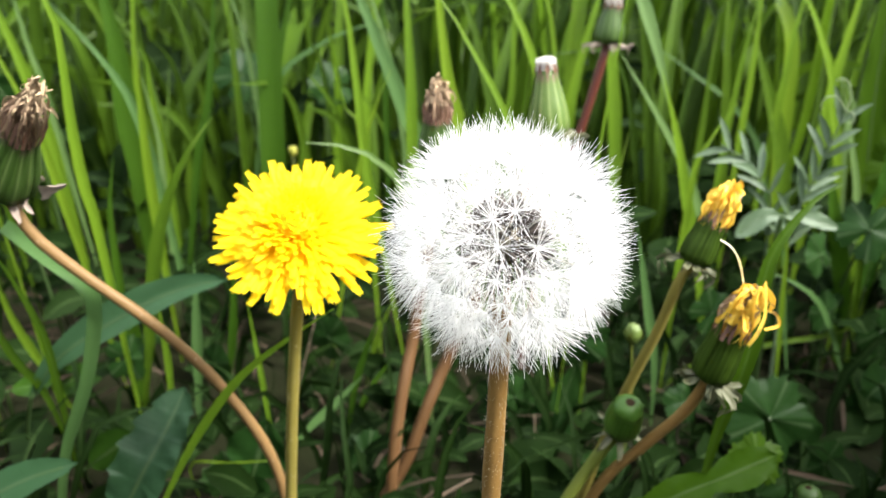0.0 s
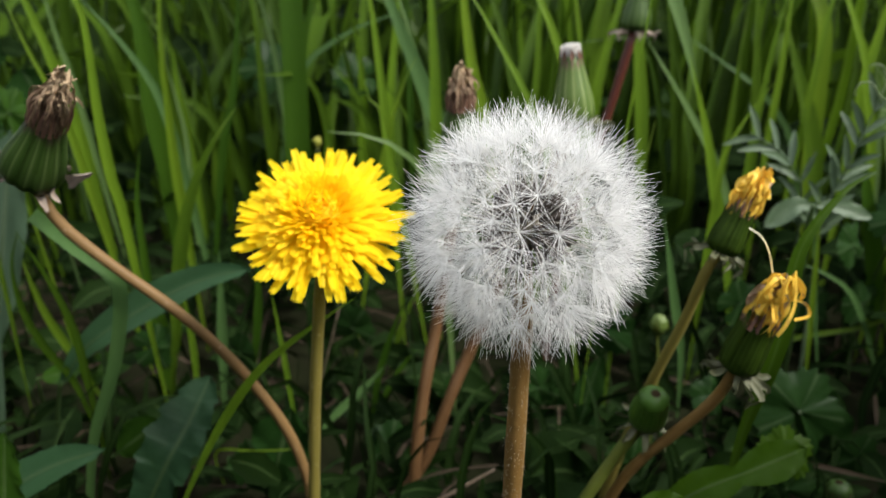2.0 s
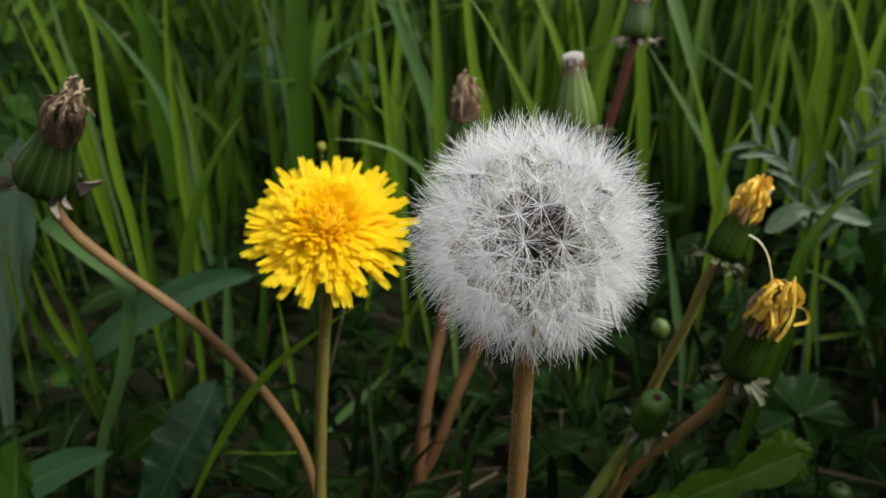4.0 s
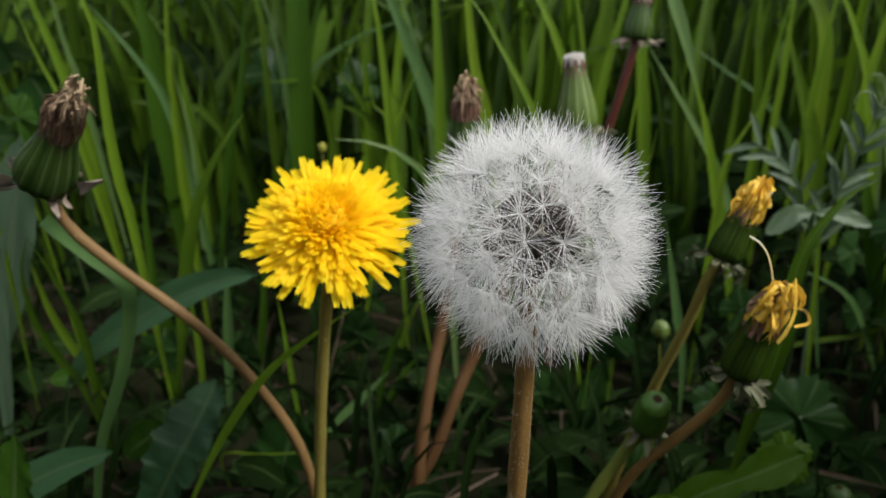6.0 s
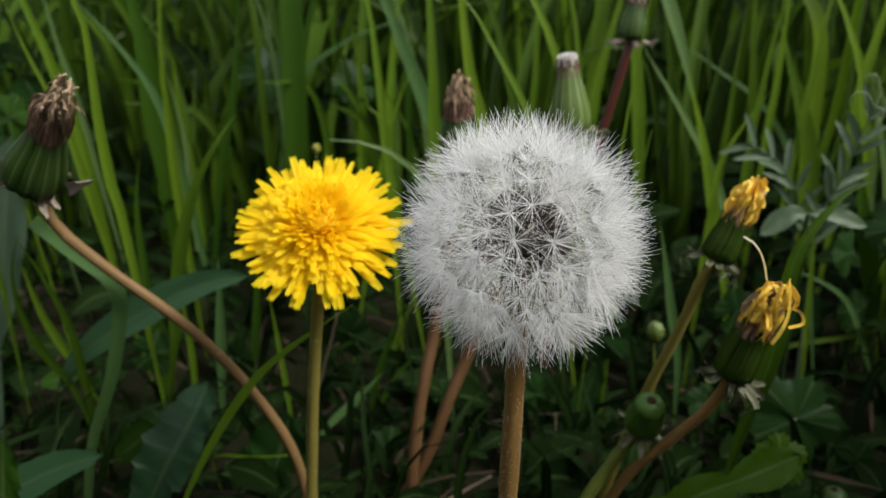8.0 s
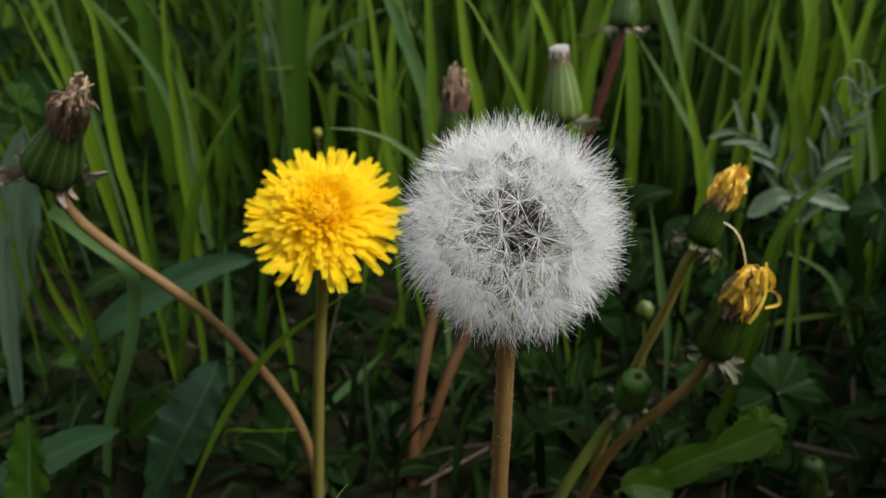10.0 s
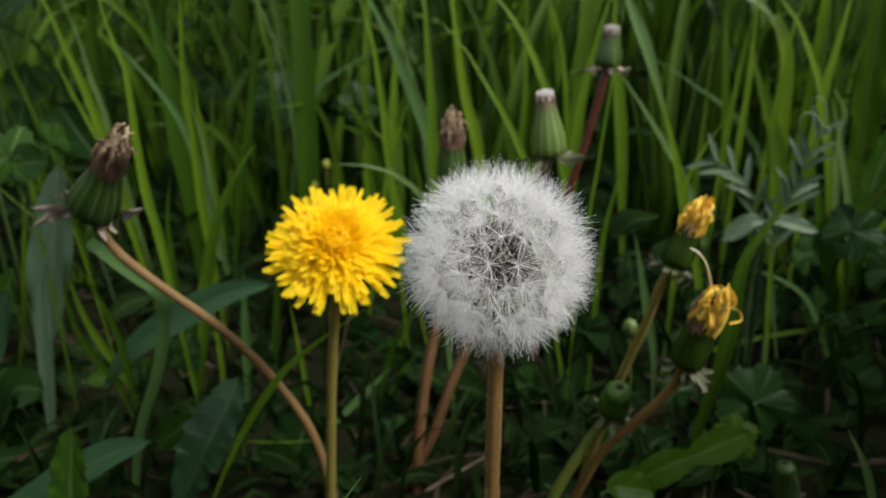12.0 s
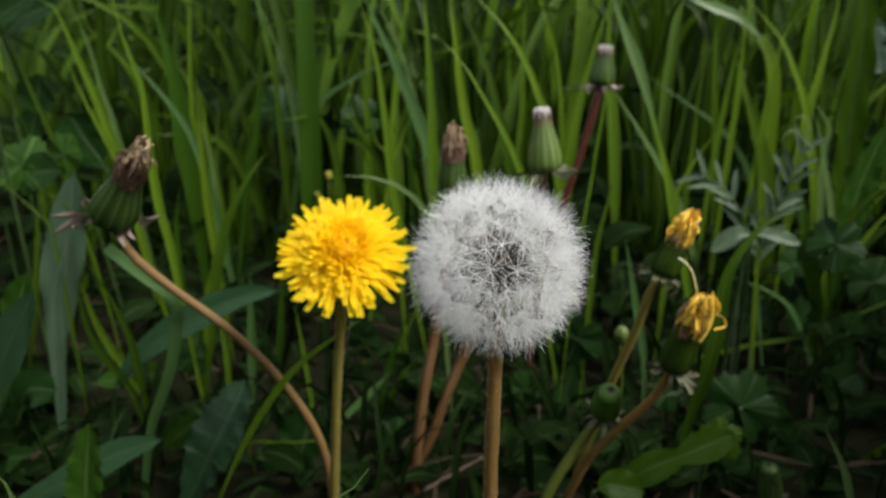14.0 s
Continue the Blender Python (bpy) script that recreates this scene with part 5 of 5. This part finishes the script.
budlet([V(-90.3, 420, -3), V(-89, 420, 72.8), V(-86.8, 420, 100.2), V(-86.7, 420, 107.5)], 2.6, "tiny yellowish green bud on a thin stalk", M_BUDLET_YELLOW)
budlet([V(-106.9, 420, -3), V(-96.6, 420, 72.9), V(-95.9, 420, 88.7), V(-95.1, 420, 94.5)], 2.0, "tiny yellowish green bud on a thin stalk", M_BUDLET_YELLOW)
budlet([V(77.9, 270, -3), V(79, 270, 38.4), V(77.3, 270, 56.9), V(77.3, 270, 65.3)], 3.6, "small fresh green bud on a thin stalk")


def stray_petal(points, mat=None, label="wilted yellow petal curling loose from the drooping flower"):
    bm = bmesh.new()
    path = spline(points, 12)
    ribbon(bm, path, [0.0005 + 0.0007 * i / 12 for i in range(13)], Vector((0.3, -1, 0.2)), 0.3, 2, 70)
    tagged(new("loose_petal", mesh_of("loose_petal", bm, mat or M_WILT)), label, "petal")


stray_petal([V(85.5, 192, 116.7), V(83.3, 193, 125.4), V(80.9, 194, 129.7), V(77.8, 195, 131.7)], M_WILT_PALE, "pale yellow curled petal sticking up from the wilted flower")
stray_petal([V(88.1, 186, 122.9), V(88, 183, 114.7), V(85.7, 181, 109.3), V(83.7, 181, 105.8)])
stray_petal([V(88.6, 187, 113.8), V(92.6, 187, 112.9), V(93.8, 186, 109.7), V(90, 186, 108.2)])


# ---- grey-green vetch ----
def vetch(points, pairs, size, start, label, tendrils=(), seed=1):
    """A feather-shaped leaf: a rachis with paired leaflets and curling tendrils at its end."""
    rng = random.Random(seed)
    t = thing("vetch_plant", points[0], label, "vetch", "vetch leaves")
    path = spline(points, 30)
    bm = bmesh.new()
    tube(bm, path, [0.0009 - 0.00002 * i for i in range(31)], 6)
    part("stem", bm, M_VETCH, t)
    for k in range(pairs):
        i = int((start + (0.97 - start) * k / max(1, pairs - 1)) * 30)
        tan = tangent(path, i)
        for sgn in (-1, 1):
            side = tan.cross(Vector((0, -1, 0.3))).normalized() * sgn
            l = size / 1000 * rng.uniform(0.85, 1.1)
            d = (side * 0.75 + tan * 0.9 + Vector((rng.gauss(0, 0.1), rng.gauss(0, 0.25), rng.gauss(0, 0.1)))).normalized()
            b = path[i]
            lp = spline([b, b + d * l * 0.5 + Vector((0, 0, 0.0012)), b + d * l], 8)
            bm = bmesh.new()
            ribbon(bm, lp, [max(0.0003, l * 0.20 * math.sin(math.pi * (0.06 + 0.93 * j / 8)) ** 0.7) for j in range(9)], Vector((rng.gauss(0, 0.3), -1, 0.5)), 0.25)
            part("leaflet", bm, M_VETCH, t)
    for pts in tendrils:
        bm = bmesh.new()
        tube(bm, spline(pts, 18), [0.00045 - 0.000012 * i for i in range(19)], 6)
        part("tendril", bm, M_TENDRIL, t, "pale curling tendril")


vetch([V(157.3, 310, -3), V(154.1, 310, 91.2), V(159, 309, 115.6), V(164.1, 308, 136), V(167.2, 307, 148.8)], 9, 16.0, 0.60, "grey-green vetch leaf with curling tendrils",
      ([V(167.2, 307, 148.8), V(167.6, 306, 155.8), V(164.4, 305, 161.9), V(160.4, 305, 162.3), V(159.8, 305, 160.9)], [V(167.2, 307, 148.8), V(162, 305, 154.7), V(157.4, 305, 155.3), V(155.5, 305, 152), V(156.3, 305, 150.1)], [V(167.2, 307, 148.8), V(169.4, 305, 148.4), V(170.1, 305, 145), V(167.8, 305, 144.5)]), 3)
vetch([V(149.5, 315, -3), V(145.9, 314, 99.1), V(140.9, 313, 114.6), V(133.7, 312, 125.2), V(118.5, 311, 134.3)], 6, 16.0, 0.66, "grey-green vetch leaf among the grass", (), 5)
leaf([V(144.3, 300, 106.1), V(135.8, 299, 105.6), V(124.8, 298, 97.2)], 9.0, "lance", M_VETCH, (0.1, -1, 0.5), name="vetch_leaflet", label="oval grey-green vetch leaflet", group="vetch leaflets", seed=41)
leaf([V(144.3, 300, 106.1), V(155, 299, 105.5), V(168.5, 298, 100.8)], 7.0, "lance", M_VETCH, (0.1, -1, 0.5), name="vetch_leaflet", label="oval grey-green vetch leaflet", group="vetch leaflets", seed=42)



# ---- the mass of grass, low herbs and litter ----
def build_meadow():
    rng = random.Random(21)
    bm = bmesh.new()

    def one(x, y, h, w, lean, az, n=6, own=False):
        # one curved, tapering blade
        z = ground_z(x, y) - 0.004
        d = Vector((math.cos(az), math.sin(az), 0))
        side = Vector((-d.y, d.x, 0)) * rng.gauss(0, 0.06) * h
        b = Vector((x, y, z))
        droop = max(0.0, lean - 0.5)
        m1 = b + Vector((0, 0, h * 0.36)) + d * lean * h * 0.10 + side
        m2 = b + Vector((0, 0, h * (0.74 - 0.1 * droop))) + d * lean * h * 0.42 + side * 0.5
        e = b + Vector((0, 0, h * (1 - 0.30 * lean - 0.6 * droop))) + d * lean * h * 1.05
        path = spline([b, m1, m2, e], n)
        ws = [w * min(1, 0.45 + 1.6 * i / n) * (1 - max(0, (i / n - 0.40) / 0.60) ** 1.5) + 0.0002 for i in range(n + 1)]
        a = rng.gauss(0, 0.55)
        into = bmesh.new() if own else bm
        ribbon(into, path, ws, Vector((math.sin(a), -math.cos(a), 0.3)), 0.18, 4 if own else 2, rng.uniform(-60, 60))
        if own:
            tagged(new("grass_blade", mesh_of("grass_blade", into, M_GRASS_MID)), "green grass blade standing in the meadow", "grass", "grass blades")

    def tuft(x, y, count, h0, h1, w0, w1, l0, l1, n, own=False):
        for _ in range(count):
            az = rng.uniform(0, 6.28)
            r = abs(rng.gauss(0, 0.009))
            one(x + r * math.cos(az), y + r * math.sin(az), rng.uniform(h0, h1), rng.uniform(w0, w1), l0 + (l1 - l0) * rng.random() ** 1.5, az + rng.gauss(0, 0.4), n, own)

    # tall grass behind the flowers, in tufts; the nearest blades are things of their own
    for _ in range(16):
        y = rng.uniform(0.47, 0.62)
        x = rng.uniform(-0.12 - 0.55 * y, 0.12 + 0.55 * y)
        tall = 0.24 if x > 0.10 and y < 0.46 else 0.31
        tuft(x, y, rng.randrange(3, 7), 0.12, tall, 0.004, 0.0095, 0.08, 0.62, 14, True)
    for _ in range(260):
        y = 0.54 + 0.72 * rng.random() ** 1.3
        x = rng.uniform(-0.25 - 0.55 * y, 0.25 + 0.55 * y) * 0.95
        tuft(x, y, rng.randrange(3, 8), 0.18, 0.40, 0.005, 0.0125, 0.08, 0.68, 9)
    # the same meadow beside and behind the path, out of view, blocking low light
    for _ in range(900):
        x, y = rng.uniform(-1.0, 1.0), rng.uniform(-1.1, 0.36)
        if y > -0.16 and abs(x) < 0.07 + 0.63 * max(0.0, y + 0.065):
            continue
        for _ in range(rng.randrange(3, 8)):
            one(x + rng.gauss(0, 0.014), y + rng.gauss(0, 0.014), rng.uniform(0.16, 0.36), rng.uniform(0.004, 0.010), rng.uniform(0.05, 0.3), rng.uniform(0, 6.28), 5)
    # short unseen grass on the near side of the flowers, added as shade
    for _ in range(1500):
        x, y = rng.uniform(-0.30, 0.30), rng.uniform(-0.16, 0.175)
        most = 0.145 - 0.80 * y
        if abs(x) > 0.09 + 0.6 * max(0.0, y + 0.1):
            most += 0.05
        one(x, y, max(0.012, most) * rng.uniform(0.45, 1.0), rng.uniform(0.003, 0.007), rng.uniform(0.02, 0.35), rng.uniform(0, 6.28), 4)
    # taller tufts along both sides, just out of view, added to shade the ground
    for _ in range(300):
        y = rng.uniform(-0.10, 0.30)
        x = (0.075 + 0.63 * max(0.0, y + 0.065) + 0.16 * rng.random()) * rng.choice((-1, 1, 1))
        for _ in range(rng.randrange(4, 8)):
            one(x + rng.gauss(0, 0.008), y + rng.gauss(0, 0.012), rng.uniform(0.15, 0.30), rng.uniform(0.004, 0.009), rng.uniform(0.02, 0.22), 0.0 if x > 0 else math.pi, 6)
    # further off, all round
    for _ in range(34000):
        r, th = 0.5 + 4.3 * rng.random() ** 0.75, rng.uniform(0, 6.2832)
        x, y = r * math.cos(th), 0.2 + r * math.sin(th)
        if abs(x) < 1.0 and -1.1 < y < 0.36:
            continue
        if y > 0.3 and y < 1.3 and abs(x) < 0.27 + 0.57 * y:
            continue
        one(x, y, rng.uniform(0.16, 0.38), rng.uniform(0.006, 0.014), rng.uniform(0.05, 0.6), rng.uniform(0, 6.28), 3)
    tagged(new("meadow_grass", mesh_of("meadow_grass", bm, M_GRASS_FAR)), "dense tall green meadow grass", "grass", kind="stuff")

    # low round and lobed leaves of herbs
    kinds = []
    for k in range(8):
        bm = bmesh.new()
        l = 0.024
        n = 14
        path = spline([Vector((0, 0, 0)), Vector((0, l * 0.5, l * rng.uniform(0.06, 0.2))), Vector((0, l, l * rng.uniform(-0.1, 0.15)))], n)
        lobes = rng.choice((0.05, 0.12, 0.3))
        ws = [l * (0.55 + 0.03 * k) * max(0.03, math.sin(math.pi * min(1, 0.05 + 0.95 * i / n)) ** 0.6) * (1 + lobes * math.sin(i * rng.uniform(2.0, 2.6))) for i in range(n + 1)]
        ws[-1] = 0.0008
        ribbon(bm, path, ws, Vector((rng.gauss(0, 0.15), 0, 1)), 0.14, 4, 0, 0.06)
        tube(bm, spline([Vector((0, -0.006, -0.05)), Vector((0, -0.004, -0.012)), Vector((0, 0, 0))], 5), [0.0006] * 6, 5)
        kinds.append(mesh_of("herb_leaf", bm, M_HERB))
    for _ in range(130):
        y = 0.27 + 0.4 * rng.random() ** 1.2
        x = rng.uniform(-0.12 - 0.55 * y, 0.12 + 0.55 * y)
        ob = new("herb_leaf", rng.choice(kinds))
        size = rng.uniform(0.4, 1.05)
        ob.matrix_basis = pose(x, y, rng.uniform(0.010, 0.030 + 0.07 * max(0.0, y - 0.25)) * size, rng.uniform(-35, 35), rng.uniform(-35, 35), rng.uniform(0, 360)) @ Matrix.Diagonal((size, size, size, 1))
        tagged(ob, "small green herb leaf near the soil, darkened for shade", "leaf", "low herb leaves")

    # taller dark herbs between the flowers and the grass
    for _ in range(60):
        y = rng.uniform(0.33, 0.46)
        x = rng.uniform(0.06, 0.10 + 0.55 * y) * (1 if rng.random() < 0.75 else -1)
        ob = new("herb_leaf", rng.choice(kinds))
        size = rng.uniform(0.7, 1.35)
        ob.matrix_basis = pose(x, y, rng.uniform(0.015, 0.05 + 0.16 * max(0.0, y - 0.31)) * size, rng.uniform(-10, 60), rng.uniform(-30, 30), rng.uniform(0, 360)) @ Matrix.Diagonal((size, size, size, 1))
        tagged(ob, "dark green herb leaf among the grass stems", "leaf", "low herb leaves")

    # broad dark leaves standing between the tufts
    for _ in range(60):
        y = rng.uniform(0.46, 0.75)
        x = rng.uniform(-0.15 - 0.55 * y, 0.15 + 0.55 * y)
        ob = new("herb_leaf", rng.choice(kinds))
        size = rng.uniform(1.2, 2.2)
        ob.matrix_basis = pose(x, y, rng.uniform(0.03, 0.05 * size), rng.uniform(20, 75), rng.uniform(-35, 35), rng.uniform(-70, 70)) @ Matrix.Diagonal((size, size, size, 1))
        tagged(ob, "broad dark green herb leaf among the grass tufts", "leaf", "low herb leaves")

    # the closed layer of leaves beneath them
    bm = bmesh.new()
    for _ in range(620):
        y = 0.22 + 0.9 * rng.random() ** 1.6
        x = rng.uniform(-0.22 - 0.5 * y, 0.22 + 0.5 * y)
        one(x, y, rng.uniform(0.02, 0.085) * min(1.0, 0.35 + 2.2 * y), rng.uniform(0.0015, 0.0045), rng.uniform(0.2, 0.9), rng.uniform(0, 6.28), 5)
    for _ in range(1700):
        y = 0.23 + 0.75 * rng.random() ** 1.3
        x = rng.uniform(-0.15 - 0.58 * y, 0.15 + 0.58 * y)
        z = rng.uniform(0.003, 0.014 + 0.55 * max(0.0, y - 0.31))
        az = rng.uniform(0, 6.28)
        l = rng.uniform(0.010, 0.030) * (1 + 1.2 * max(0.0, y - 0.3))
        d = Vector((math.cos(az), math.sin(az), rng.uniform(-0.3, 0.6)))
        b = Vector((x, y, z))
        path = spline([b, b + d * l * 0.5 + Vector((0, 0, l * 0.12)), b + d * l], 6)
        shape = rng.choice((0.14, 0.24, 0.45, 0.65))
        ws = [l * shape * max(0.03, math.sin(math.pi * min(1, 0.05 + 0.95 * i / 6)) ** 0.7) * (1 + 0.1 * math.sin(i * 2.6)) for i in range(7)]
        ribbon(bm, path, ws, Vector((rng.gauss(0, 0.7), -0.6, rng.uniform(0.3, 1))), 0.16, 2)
    tagged(new("low_herbs", mesh_of("low_herbs", bm, M_HERB)), "closed layer of low green leaves, darkened for shade", "herbs", kind="stuff")

    bm = bmesh.new()
    for _ in range(420):
        y = rng.uniform(0.18, 0.75)
        x = rng.uniform(-0.2 - 0.45 * y, 0.2 + 0.45 * y)
        az, l = rng.uniform(0, 6.28), rng.uniform(0.015, 0.06)
        d = Vector((math.cos(az), math.sin(az), rng.uniform(-0.05, 0.22)))
        b = Vector((x, y, ground_z(x, y) + rng.uniform(0.001, 0.010)))
        path = spline([b, b + d * l * 0.5 + Vector((rng.gauss(0, 0.004), rng.gauss(0, 0.004), rng.uniform(0, 0.006))), b + d * l], 5)
        ribbon(bm, path, [rng.uniform(0.0006, 0.0022) for _ in path], Vector((0, -0.4, 1)), 0.25, 2, rng.uniform(-90, 90))
    tagged(new("dry_litter", mesh_of("dry_litter", bm, M_DRY)), "dead brown grass lying on the soil", "litter", kind="stuff")


build_clock()
build_flower()
build_meadow()
